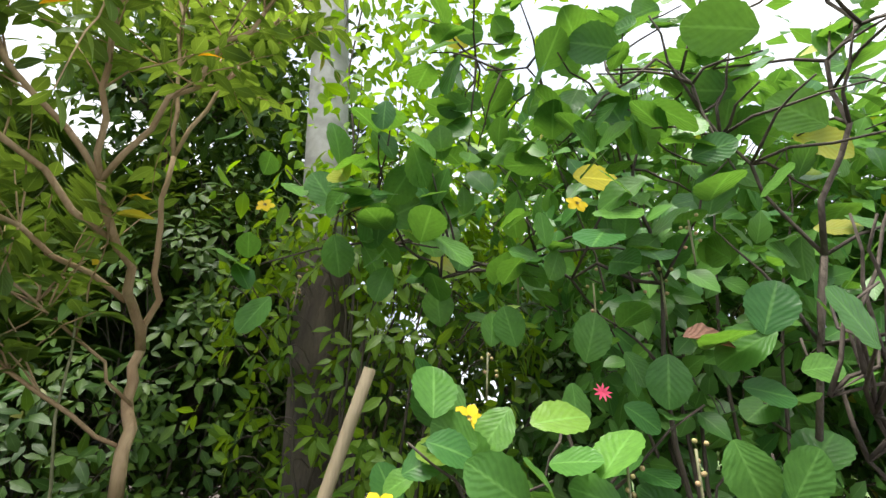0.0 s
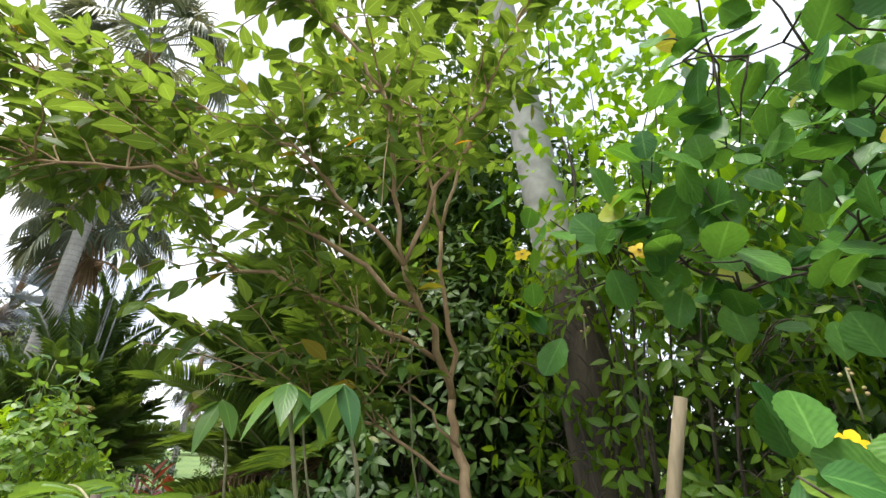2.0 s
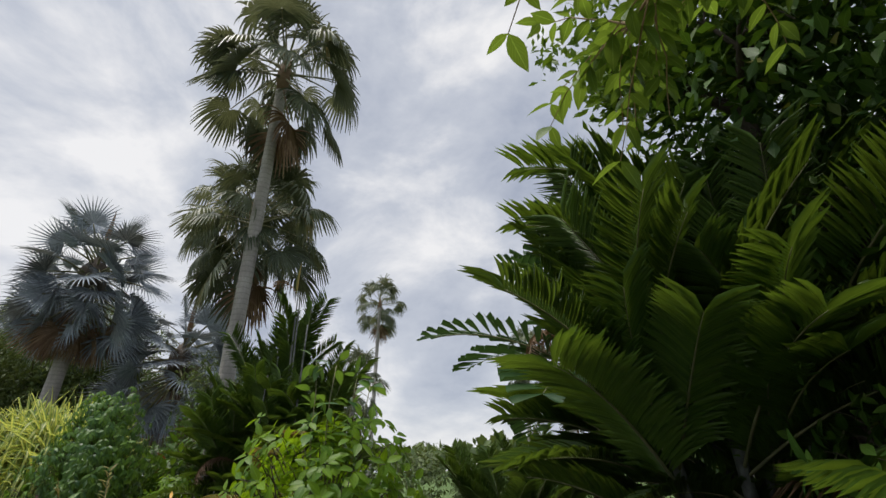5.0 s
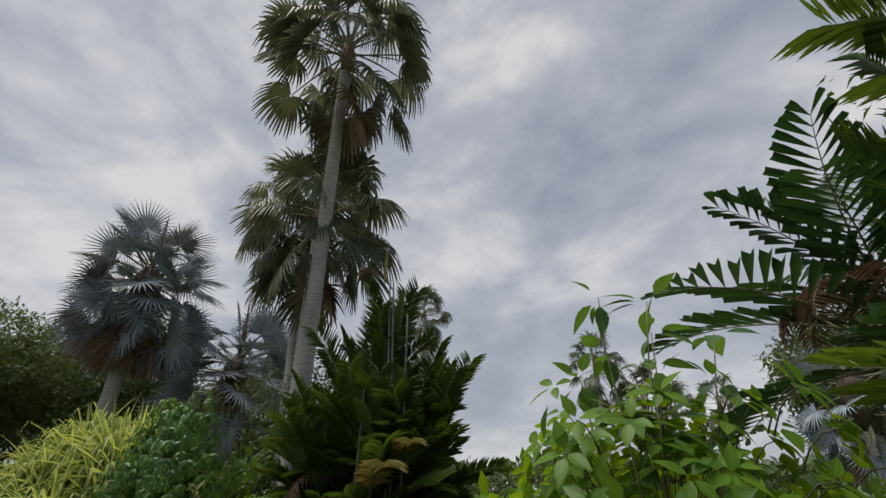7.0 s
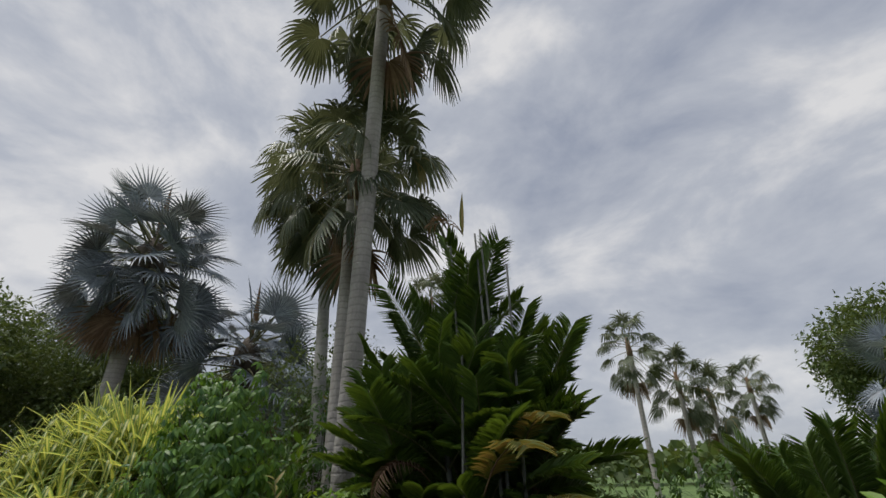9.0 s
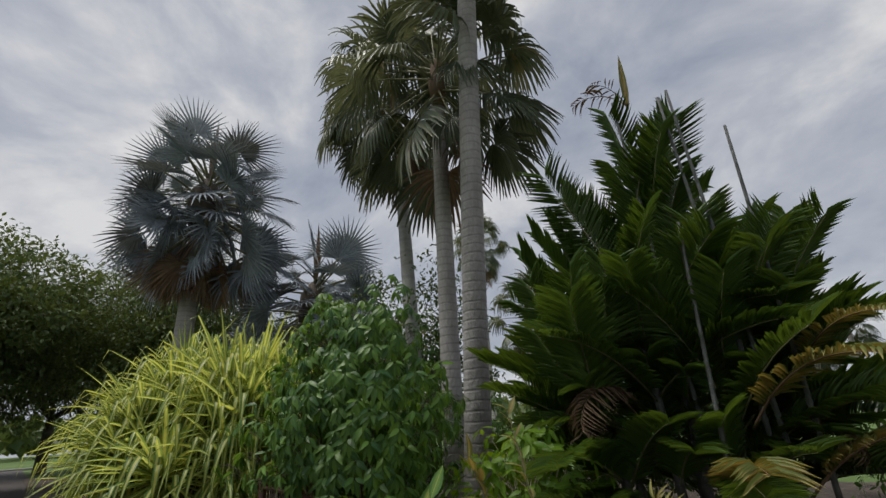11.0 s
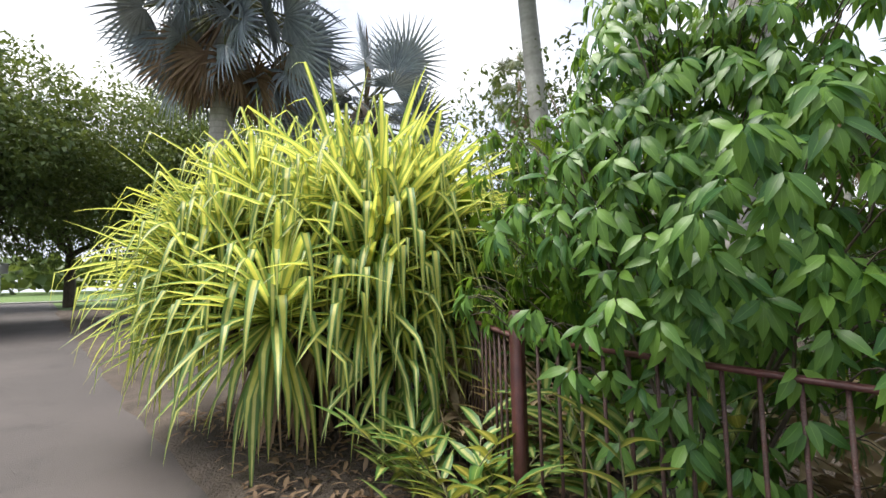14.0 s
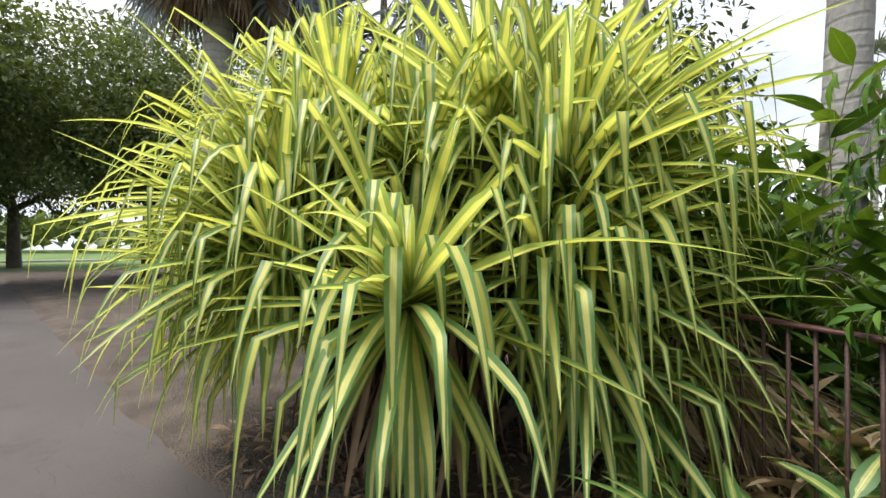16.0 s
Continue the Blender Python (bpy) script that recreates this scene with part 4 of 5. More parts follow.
# a straw-coloured fallen frond heap behind the fence
hr = np.random.default_rng(9)
n = 310
top = np.stack([hr.normal(0, 0.10, n), hr.normal(0, 0.12, n), hr.uniform(1.0, 1.25, n)], 1)
heap = thing("dry_frond_heap", "bundle of dry straw-coloured strap leaves behind the fence", "dead leaves", -16.35, 3.15, 0)
heap_way = unit(np.stack([hr.normal(0.3, 0.45, n), hr.normal(-0.1, 0.35, n), np.full(n, -1.0)], 1))
for k in range(3):
    q = slice(k * n // 3, (k + 1) * n // 3)
    bundle = Shape().add(*many(leaf_form(5, 0.018, 0.2, 0.35, peak=0.3), top[q], heap_way[q], hr.normal(0, 1, (len(top[q]), 3)), hr.uniform(0.9, 1.35, len(top[q]))))
    tagged(part("straw", bundle.mesh("straw", [M_STRAW]), heap), kind="stuff")

# ---- umbrella-leaved shrub by the fence ----
spray_shrub("umbrella_shrub", "bushy green shrub with drooping hand-shaped leaves over the fence", -14.28, 2.65, (1.38, 0.95, 1.5), 1.6, 1500, 6, 0.125, M_UMB, M_BARKD, seed=61, lump=0.5, hang=1.05, wide=0.36, segs=4, bare=(-0.2, 1.25), curl=0.35, core=0.4, cone=0.2)

# ---- the bright shrub near the path, and others in the bed ----
spray_shrub("leafy_shrub", "bright green leafy shrub beside the path", -6.0, 2.15, (0.85, 0.7, 0.95), 1.05, 620, 4, 0.11, M_BRIGHT, M_BARKD, seed=62, hang=0.45, wide=0.5, segs=5)
spray_shrub("leafy_shrub", "bright yellow-green leafy shrub in the garden bed", -7.5, 3.3, (0.9, 0.6, 0.7), 0.85, 340, 4, 0.13, M_BRIGHT, M_BARKD, seed=63, hang=0.5)
spray_shrub("leafy_shrub", "round dark green shrub in the garden bed", -16.4, 5.4, (1.2, 0.9, 1.1), 1.6, 300, 4, 0.14, M_DEEP, M_BARKD, seed=64)
spray_shrub("leafy_shrub", "glossy dark green shrub beside the fan palms", -17.6, 6.2, (1.3, 1.2, 1.5), 2.6, 360, 4, 0.15, M_DEEP, M_BARKD, seed=65)
spray_shrub("leafy_shrub", "bright low shrub behind the fence", -12.9, 3.8, (0.9, 0.6, 0.8), 0.9, 260, 4, 0.15, M_BRIGHT, M_BARKG, seed=66)
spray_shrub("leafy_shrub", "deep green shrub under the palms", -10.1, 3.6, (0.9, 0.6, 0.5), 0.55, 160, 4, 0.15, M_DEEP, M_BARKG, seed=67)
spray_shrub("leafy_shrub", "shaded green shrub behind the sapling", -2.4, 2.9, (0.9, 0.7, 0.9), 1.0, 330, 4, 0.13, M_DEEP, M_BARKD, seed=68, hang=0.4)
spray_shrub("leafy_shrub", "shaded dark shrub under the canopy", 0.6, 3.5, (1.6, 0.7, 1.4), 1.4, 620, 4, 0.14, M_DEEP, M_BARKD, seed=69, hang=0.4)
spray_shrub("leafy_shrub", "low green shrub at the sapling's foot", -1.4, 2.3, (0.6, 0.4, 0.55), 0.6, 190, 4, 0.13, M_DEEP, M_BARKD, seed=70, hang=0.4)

spray_shrub("leafy_shrub", "tall dark shrub behind the round-leaved shrub", 1.6, 3.1, (1.3, 0.7, 1.3), 1.3, 480, 4, 0.15, M_ROUND, M_BARKD, seed=72, hang=0.3, wide=0.6)
# shade under the crowns is put into this shrub's leaf colour
spray_shrub("leafy_shrub", "fine-leaved green shrub behind the sapling", -1.9, 3.3, (1.2, 0.8, 1.5), 1.9, 900, 4, 0.11, M_MID, M_BARKD, seed=73, hang=0.35)
spray_shrub("leafy_shrub", "fine-leaved green shrub around the palm trunk", -0.4, 2.35, (0.9, 0.45, 0.95), 2.1, 430, 4, 0.10, M_BRIGHT, M_BARKD, seed=74, hang=0.35)

spray_shrub("leafy_shrub", "round-leaved shrub top against the sky", 1.35, 2.5, (1.5, 0.6, 1.2), 2.8, 480, 3, 0.15, M_ROUND, M_BARKD, seed=86, hang=0.2, wide=0.7, segs=5)

# slender young tree with wide leaves rising over the bright shrub
young = thing("young_tree", "slender young tree with wide pointed green leaves", "tree", -6.15, 2.15, 0)
yr = np.random.default_rng(71)
yat, yway = [], []
for tx, ty, tz in ((0.12, -0.15, 2.42), (0.32, -0.1, 2.35), (-0.15, 0.05, 2.1), (0.5, 0.1, 2.2), (0.2, 0.2, 2.3)):
    line = curve_line((0.05, 0, 0.3), (tx, ty, tz), 0.0, 9, 0.015)
    part("stem", Shape().add(*tube(line, np.linspace(0.009, 0.003, 9), 6)).mesh("stem", [M_PETIOL]), young)
    for k in range(4, 9):
        for _ in range(5):
            yat.append(line[k])
            yway.append(unit(yr.normal(0, 0.8, 3) + np.array([0, 0, 0.05])))
yat, yway = np.array(yat), np.array(yway)
part("crown", Shape().add(*many(leaf_form(5, 0.5, 0.08, 0.25, peak=0.4), yat + yway * 0.05, yway, unit(np.array([0, 0, 1.0]) + yr.normal(0, 0.3, yat.shape)), yr.uniform(0.09, 0.17, len(yat)))).mesh("crown", [M_UMB]), young)

# ---- the sapling by the first stand ----
sap = thing("sapling", "young tree with forking reddish-brown branches and green leaves", "tree", -1.02, 1.68, 0)
sr = np.random.default_rng(81)
O = np.array([-1.02, 1.68, 0.0])
FORK, TOP = np.array([-1.25, 1.82, 1.81]), np.array([-1.267, 1.362, 2.322])
limbs = [  # from, to, radius, sag
    ((-1.02, 1.68, -0.05), (-1.115, 1.73, 1.3), 0.034, 0), ((-1.115, 1.73, 1.3), FORK, 0.031, 0), (FORK, TOP, 0.024, 0.02),
    (TOP, (-1.17, 0.97, 2.95), 0.014, 0.03), (TOP, (-0.85, 1.35, 3.15), 0.014, 0.03),
    (TOP, (-1.62, 0.85, 2.75), 0.014, 0.04), ((-1.28, 1.50, 2.16), (-1.95, 0.80, 2.62), 0.016, 0.06),
    ((-1.27, 1.68, 1.97), (-2.0, 0.95, 2.32), 0.014, 0.05), (FORK, (-1.23, 1.62, 2.60), 0.017, 0),
    ((-1.23, 1.62, 2.60), (-1.45, 1.6, 3.5), 0.012, 0.02), ((-1.23, 1.62, 2.60), (-0.95, 1.7, 3.6), 0.012, 0.02),
    ((-1.15, 1.76, 1.45), (-1.75, 1.25, 1.80), 0.010, 0.04), ((-1.19, 1.78, 1.6), (-1.7, 1.4, 2.05), 0.008, 0.04),
    ((-1.62, 0.85, 2.75), (-2.35, 0.55, 3.05), 0.011, 0.05), ((-1.95, 0.80, 2.62), (-2.75, 0.50, 2.75), 0.011, 0.06),
    ((-1.95, 0.80, 2.62), (-2.6, 0.95, 3.05), 0.010, 0.05), ((-2.35, 0.55, 3.05), (-3.05, 0.55, 3.0), 0.009, 0.05),
    ((-1.17, 0.97, 2.95), (-1.5, 0.55, 3.5), 0.010, 0.03), ((-0.85, 1.35, 3.15), (-0.45, 1.3, 3.8), 0.010, 0.03),
    ((-1.17, 0.97, 2.95), (-1.9, 1.25, 3.4), 0.010, 0.04), ((-1.45, 1.6, 3.5), (-2.1, 1.7, 4.0), 0.009, 0.04),
    ((-2.35, 0.55, 3.05), (-2.75, 0.15, 3.05), 0.009, 0.04), ((-1.95, 0.80, 2.62), (-2.5, 0.2, 2.5), 0.009, 0.05),
    ((-1.9, 1.25, 3.4), (-2.7, 1.5, 3.4), 0.009, 0.04), ((-2.6, 0.95, 3.05), (-3.15, 1.3, 3.05), 0.009, 0.04), ((-1.45, 1.6, 3.5), (-1.6, 2.3, 3.6), 0.009, 0.03),
]
st, lat_, lway = Shape(), [], []
for a, b, r, sag in limbs:
    r *= 0.82
    a, b = np.array(a) - O, np.array(b) - O
    line = curve_line(a, b, sag, 9, 0.012)
    part("trunk" if r > 0.025 else "branch", Shape().add(*tube(line, np.linspace(r, r * 0.72, 9), 7)).mesh("branch", [M_BARK]), sap)
    if r < 0.0135:
        d = unit(b - a)
        many_twigs = 18 if r < 0.0095 else 13
        for _ in range(many_twigs):
            q = line[sr.integers(3, 9)]
            w = unit(d * 0.7 + sr.normal(0, 0.6, 3) + np.array([0, 0, 0.15]))
            ln = sr.uniform(0.25, 0.6)
            tw = curve_line(q, q + w * ln, 0.03, 6, 0.006)
            st.add(*tube(tw, np.linspace(0.0045, 0.0018, 6), 4, False))
            for k in range(1, 6):
                for s in (-1, 1):
                    side = unit(np.cross(w, UP)) * s
                    lat_.append(tw[k])
                    lway.append(unit(w * 0.6 + side * 0.8 + sr.normal(0, 0.25, 3) - UP * 0.22))
tagged(part("twig", st.mesh("twig", [M_BARK]), sap), kind="stuff")
lat_, lway = np.array(lat_), np.array(lway)
part("crown", Shape().add(*many(leaf_form(5, 0.46, 0.08, 0.22, peak=0.45), lat_, lway, unit(UP + sr.normal(0, 0.35, lat_.shape)), sr.uniform(0.07, 0.135, len(lat_)))).mesh("crown", [M_SAP]), sap)
ol = Shape().add(*many(leaf_form(4, 0.4, 0.1, 0.3), np.array([(-1.28, 1.02, 2.78), (-0.95, 1.2, 2.75)]) - O, [(-0.8, -0.1, 0.1), (0.7, 0, 0.2)], [(0, -0.6, 1), (0, -0.6, 1)], [0.10, 0.09]))
part("dying_leaf", ol.mesh("dying_leaf", [M_ORANGE]), sap, "orange dying leaf")

# large drooping hands of leaves close to the path
HAND = leaf_form(8, 0.36, 0.07, 0.22, peak=0.42)


def leaf_hand(x, y, z, size, seed, label, fingers=6):
    r_ = np.random.default_rng(seed)
    ob = thing("umbrella_seedling", label, "plant", x + 0.12, y + 0.35, 0.05)
    tip = np.array([-0.12, -0.35, z - 0.05])
    part("stem", Shape().add(*tube(curve_line((0, 0, -0.05), tip, 0.05, 10, 0.01), np.linspace(0.007, 0.004, 10), 6)).mesh("stem", [M_PETIOL]), ob)
    a = np.arange(fingers) * 2 * math.pi / fingers + r_.uniform(0, 1)
    for k in range(fingers):
        rad = np.array([math.cos(a[k]), math.sin(a[k]), 0])
        way = unit(rad * 0.75 - UP * r_.uniform(0.35, 0.9))
        m = Shape().add(*many(HAND, [tip], [way], [unit(UP + rad * 0.6)], [size * r_.uniform(0.8, 1.15)]))
        part("leaf", m.mesh("leaf", [M_UMB]), ob)
    return ob


leaf_hand(-0.89, 0.60, 1.69, 0.15, 1, "umbrella seedling with large drooping green leaves")
leaf_hand(-0.945, 0.50, 1.68, 0.13, 2, "umbrella seedling with large drooping green leaves")
leaf_hand(-1.55, 1.15, 1.76, 0.19, 3, "umbrella seedling with very large drooping leaves")
leaf_hand(-1.62, 0.87, 1.71, 0.18, 5, "umbrella seedling with very large drooping leaves")
leaf_hand(-1.35, 1.55, 1.95, 0.13, 4, "small umbrella seedling with pale drooping leaves")

# ---- large palm trunk behind the sapling and its creepers ----
big = thing("royal_palm", "thick palm trunk, smooth grey above and dark below", "palm", -0.62, 2.92, 0)
t = np.linspace(0, 1, 40)
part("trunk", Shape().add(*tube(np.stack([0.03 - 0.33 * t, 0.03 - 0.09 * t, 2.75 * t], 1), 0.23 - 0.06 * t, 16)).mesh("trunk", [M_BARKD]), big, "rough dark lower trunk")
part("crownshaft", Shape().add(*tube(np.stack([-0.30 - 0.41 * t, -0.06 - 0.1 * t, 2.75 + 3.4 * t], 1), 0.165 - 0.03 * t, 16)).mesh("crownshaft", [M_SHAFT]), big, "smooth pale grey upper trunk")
for i in range(14):
    part("frond", FEA[i % 4], big, "", pose(-0.71, -0.16, 6.1, rng.uniform(-10, 10), 0, i * 137.5))

creep = Shape()
cr = np.random.default_rng(83)
n = 1500
cat = np.stack([cr.normal(-0.4, 0.5, n), cr.normal(2.75, 0.45, n), cr.uniform(2.5, 5.4, n)], 1)
creeper = thing("creeper", "bright lime-green climbing creeper on the palm trunk", "climber", -0.62, 2.92, 0)
creep.add(*many(leaf_form(4, 0.5, 0.08, 0.25), cat - np.array([-0.62, 2.92, 0]), unit(cr.normal(0, 0.7, (n, 3)) - UP * 0.5), unit(UP + cr.normal(0, 0.6, (n, 3))), cr.uniform(0.07, 0.15, n)))
part("crown", creep.mesh("crown", [M_LIME]), creeper)
for k in range(9):
    a = cat[cr.integers(n)] - np.array([-0.62, 2.92, 0])
    part("stem", Shape().add(*tube(curve_line((0.1 * math.cos(k), 0.1 * math.sin(k), 0.05), a, 0.1, 10, 0.05), np.linspace(0.012, 0.004, 10), 5)).mesh("stem", [M_BARKD]), creeper)

stake = thing("timber_stake", "pale round timber stake leaning in the shrubs", "stake", -0.42, 1.6, 0)
part("pole", Shape().add(*tube(curve_line((-0.30, 0.02, -0.05), (0.14, 0.0, 1.76), 0, 10, 0.002), np.linspace(0.025, 0.022, 10), 10)).mesh("pole", [M_STAKE]), stake)

# ---- the large round-leaved shrub with yellow flowers ----
dil = thing("round_leaf_shrub", "large shrub with round toothed leaves and yellow flowers", "shrub", 0.85, 1.75, 0)
OD = np.array([0.85, 1.75, 0.0])
ROUND = [Shape().add(*leaf_form(15, 0.80, fo, dr, peak=0.54, power=0.55, tip=0.10, wave=0.012, tooth=0.035)).mesh("leaf", [M_ROUND]) for fo, dr in ((0.07, 0.10), (0.12, 0.18), (0.04, 0.05))]
ROUND_Y = Shape().add(*leaf_form(15, 0.80, 0.05, 0.06, peak=0.52, power=0.55, tip=0.10, tooth=0.03)).mesh("leaf", [M_ROUNDY])
ROUND_B = Shape().add(*leaf_form(9, 0.70, 0.3, 0.2, peak=0.5, power=0.7, tip=0.1, wave=0.03)).mesh("leaf", [M_BROWN])


dr_ = np.random.default_rng(91)
wood = Shape()
boughs = [((0.0, 0.0, 0), (0.02, -0.75, 2.0), 0.022), ((0.02, -0.75, 2.0), (0.10, -0.95, 2.75), 0.014), ((0, 0, 0), (-0.25, -0.5, 2.0), 0.02), ((-0.25, -0.5, 2.0), (-0.9, -0.3, 2.05), 0.012), ((-0.25, -0.5, 2.0), (-0.35, -0.5, 2.9), 0.012), ((0, 0, 0.1), (-0.55, -0.5, 1.6), 0.014), ((0, 0, 0.1), (-0.2, -0.8, 1.5), 0.014), ((0.02, -0.75, 1.4), (-0.1, -0.9, 1.7), 0.010), ((0.02, -0.75, 2.0), (-0.3, -0.75, 2.6), 0.010), ((-0.9, -0.3, 2.05), (-1.25, -0.3, 2.2), 0.008), ((-0.35, -0.5, 2.6), (-0.9, -0.4, 2.95), 0.008), ((0, 0, 0.1), (-0.75, -0.55, 1.35), 0.014), ((0, 0, 0.2), (0.6, -0.6, 1.8), 0.016), ((0.6, -0.6, 1.8), (0.8, -0.6, 2.9), 0.012)]
twigs = []
for a, b, r in boughs:
    line = curve_line(a, b, 0.04, 9, 0.02)
    part("branch", Shape().add(*tube(line, np.linspace(r, r * 0.6, 9) * 0.52, 7)).mesh("branch", [M_BARKD]), dil)
    for _ in range(14 if r < 0.015 else 9):
        q = line[dr_.integers(3, 9)]
        e = q + unit(dr_.normal(0, 1, 3) + np.array([0, -0.5, 0.4])) * dr_.uniform(0.15, 0.4)
        wood.add(*tube(curve_line(q, e, 0.02, 5, 0.008), np.linspace(0.005, 0.0025, 5), 5))
        twigs.append((q, e))
tagged(part("twig", wood.mesh("twig", [M_BARKD]), dil), kind="stuff")
count = 0
for q, e in twigs:
    for k in range(4 if e[2] > 1.9 else 2):
        at = e + dr_.normal(0, 0.05, 3)
        if at[1] + OD[1] < 0.95:
            continue
        way = unit(dr_.normal(0, 0.8, 3) + np.array([0, -0.15, 0.15]))
        face = unit(np.array([0, -0.7, 0.9]) + dr_.normal(0, 0.45, 3))
        set_leaf(ROUND[count % 3], dil, at, way, face, dr_.uniform(0.09, 0.155))
        count += 1
hero = [(0.02, 1.30, 1.69, 0.17, 200), (0.11, 1.30, 1.80, 0.14, 5), (0.18, 1.28, 1.80, 0.17, -20), (0.36, 1.24, 1.76, 0.20, 15), (0.46, 1.22, 1.79, 0.14, 150), (0.15, 1.19, 1.63, 0.18, 215), (0.31, 1.20, 1.70, 0.16, 175), (-0.10, 1.14, 1.47, 0.16, 60), (0.08, 1.15, 1.46, 0.18, -25), (-0.01, 1.16, 1.46, 0.17, 5), (0.16, 0.98, 1.44, 0.20, -60), (0.63, 1.02, 1.69, 0.15, 100), (0.72, 0.96, 1.72, 0.12, 80), (0.55, 0.95, 1.58, 0.17, 165), (0.61, 0.91, 1.48, 0.16, 35), (0.36, 1.03, 1.44, 0.17, -70), (0.55, 1.17, 1.78, 0.19, 190), (0.68, 0.73, 1.72, 0.17, -35), (0.68, 0.99, 1.80, 0.19, 20), (0.43, 1.18, 1.65, 0.14, 120)]
for i, (hx, hy, hz, s, turn) in enumerate(hero):
    a = radians(turn)
    set_leaf(ROUND[i % 3], dil, np.array((hx, hy, hz)) - OD, (math.sin(a), -0.15, math.cos(a)), (0.5 * math.sin(i * 2.3), -1, 0.35 + 0.35 * math.cos(i * 1.7)), s * 0.70)
for i, (hx, hy, hz, s, turn) in enumerate([(0.68, 0.78, 2.47, 0.20, -80), (0.45, 1.0, 2.63, 0.19, -70), (0.75, 0.99, 2.48, 0.16, -85), (0.02, 1.4, 2.76, 0.15, -100), (0.22, 1.37, 2.71, 0.15, 60), (-0.26, 1.38, 2.22, 0.19, 55), (0.88, 0.9, 2.3, 0.17, -50), (0.3, 1.2, 2.85, 0.16, 140), (0.55, 1.1, 2.9, 0.17, -120), (-0.05, 1.4, 3.12, 0.15, 75)]):
    a = radians(turn)
    set_leaf(ROUND[i % 3], dil, np.array((hx, hy, hz)) - OD, (math.sin(a), 0.1, math.cos(a)), (0.3 * math.sin(i * 2.1), -0.75, -0.55), s * 0.85)
set_leaf(ROUND_Y, dil, np.array((0.44, 1.52, 2.52)) - OD, (1, 0.1, 0.05), (0.05, -1, 0.3), 0.19, "large yellow dying leaf")
set_leaf(ROUND_Y, dil, np.array((-0.12, 1.45, 3.16)) - OD, (1, 0.1, 0.1), (0.05, -1, -0.3), 0.15, "large yellow dying leaf")
set_leaf(ROUND_B, dil, np.array((0.54, 1.06, 1.80)) - OD, (1, 0, -0.05), (0.0, -0.6, 0.8), 0.13, "curled brown dead leaf")

PETAL = leaf_form(5, 0.75, 0.06, 0.12, peak=0.62, power=0.6, tip=0.1)
FLOWER_P = Shape().add(*many(PETAL, np.zeros((1, 3)), [(1, 0, 0.12)], [(0, 0, 1.0)], [0.042])).mesh("petal", [M_PETAL])
ce = Shape()
ce.add(*many(leaf_form(2, 0.3, 0, 0), np.zeros((12, 3)), unit(np.stack([np.cos(np.arange(12) * 0.52), np.sin(np.arange(12) * 0.52), np.full(12, 1.3)], 1)), np.tile([0, 0, 1.0], (12, 1)) + 0.01, np.full(12, 0.014)))
FLOWER_C = ce.mesh("stamen_tuft", [M_BUD])
for fx, fy, fz in ((-0.13, 1.36, 2.37), (0.05, 1.23, 1.60), (-0.14, 1.10, 1.40), (0.41, 1.40, 2.33), (-0.32, 1.42, 2.23), (-0.85, 1.75, 2.45)):
    f_ob = thing("yellow_flower", "open five-petalled yellow flower on the shrub", "flower", group="yellow flowers")
    f_ob.matrix_basis = look((fx, fy, fz), (fx - 0.1, fy + 1.0, fz - 0.35), rng.uniform(0, 70))
    for k in range(5):
        part("petal", FLOWER_P, f_ob, "", pose(0, 0, 0.001 * k, 0, 0, 72 * k))
    part("stamen_tuft", FLOWER_C, f_ob)
PINK_P = Shape().add(*many(leaf_form(3, 0.3, 0.1, 0.1, peak=0.4), np.zeros((1, 3)), [(1, 0, 0.25)], [(0, 0, 1.0)], [0.026])).mesh("petal", [M_PINK])
pink = thing("pink_seed_star", "open pink star-shaped seed capsule on the shrub", "flower")
pink.matrix_basis = look((0.385, 1.2, 1.68), (0.35, 2.2, 1.4))
for k in range(9):
    part("petal", PINK_P, pink, "", pose(0, 0, 0.0005 * k, 0, 0, 40 * k))


def ball(c, r, n=6):
    t = np.linspace(0.02, math.pi - 0.02, n)
    return tube(np.stack([np.full(n, c[0]), np.full(n, c[1]), c[2] - r * np.cos(t)], 1), r * np.sin(t) + 1e-4, 8, False)


for bx, by, bz in ((0.10, 1.28, 1.75), (0.2, 1.37, 2.05), (0.40, 1.25, 1.96), (0.56, 1.17, 1.97), (0.36, 1.0, 1.52), (0.5, 1.0, 1.53), (-0.55, 1.5, 2.02), (0.62, 1.1, 2.1)):
    b_ob = thing("bud_cluster", "cluster of small round green and pink buds", "flower bud", bx, by, bz, "bud clusters")
    for k in range(6):
        c = rng.normal(0, 0.018, 3) + np.array([0, 0, 0.012 * k - 0.03])
        part("bud", Shape().add(*ball(c, 0.0052)).mesh("bud", [M_BUD]), b_ob)
    part("stalk", Shape().add(*tube(curve_line((0, 0, -0.1), (0, 0, 0.03), 0, 4), 0.003, 5)).mesh("stalk", [M_PETIOL]), b_ob)

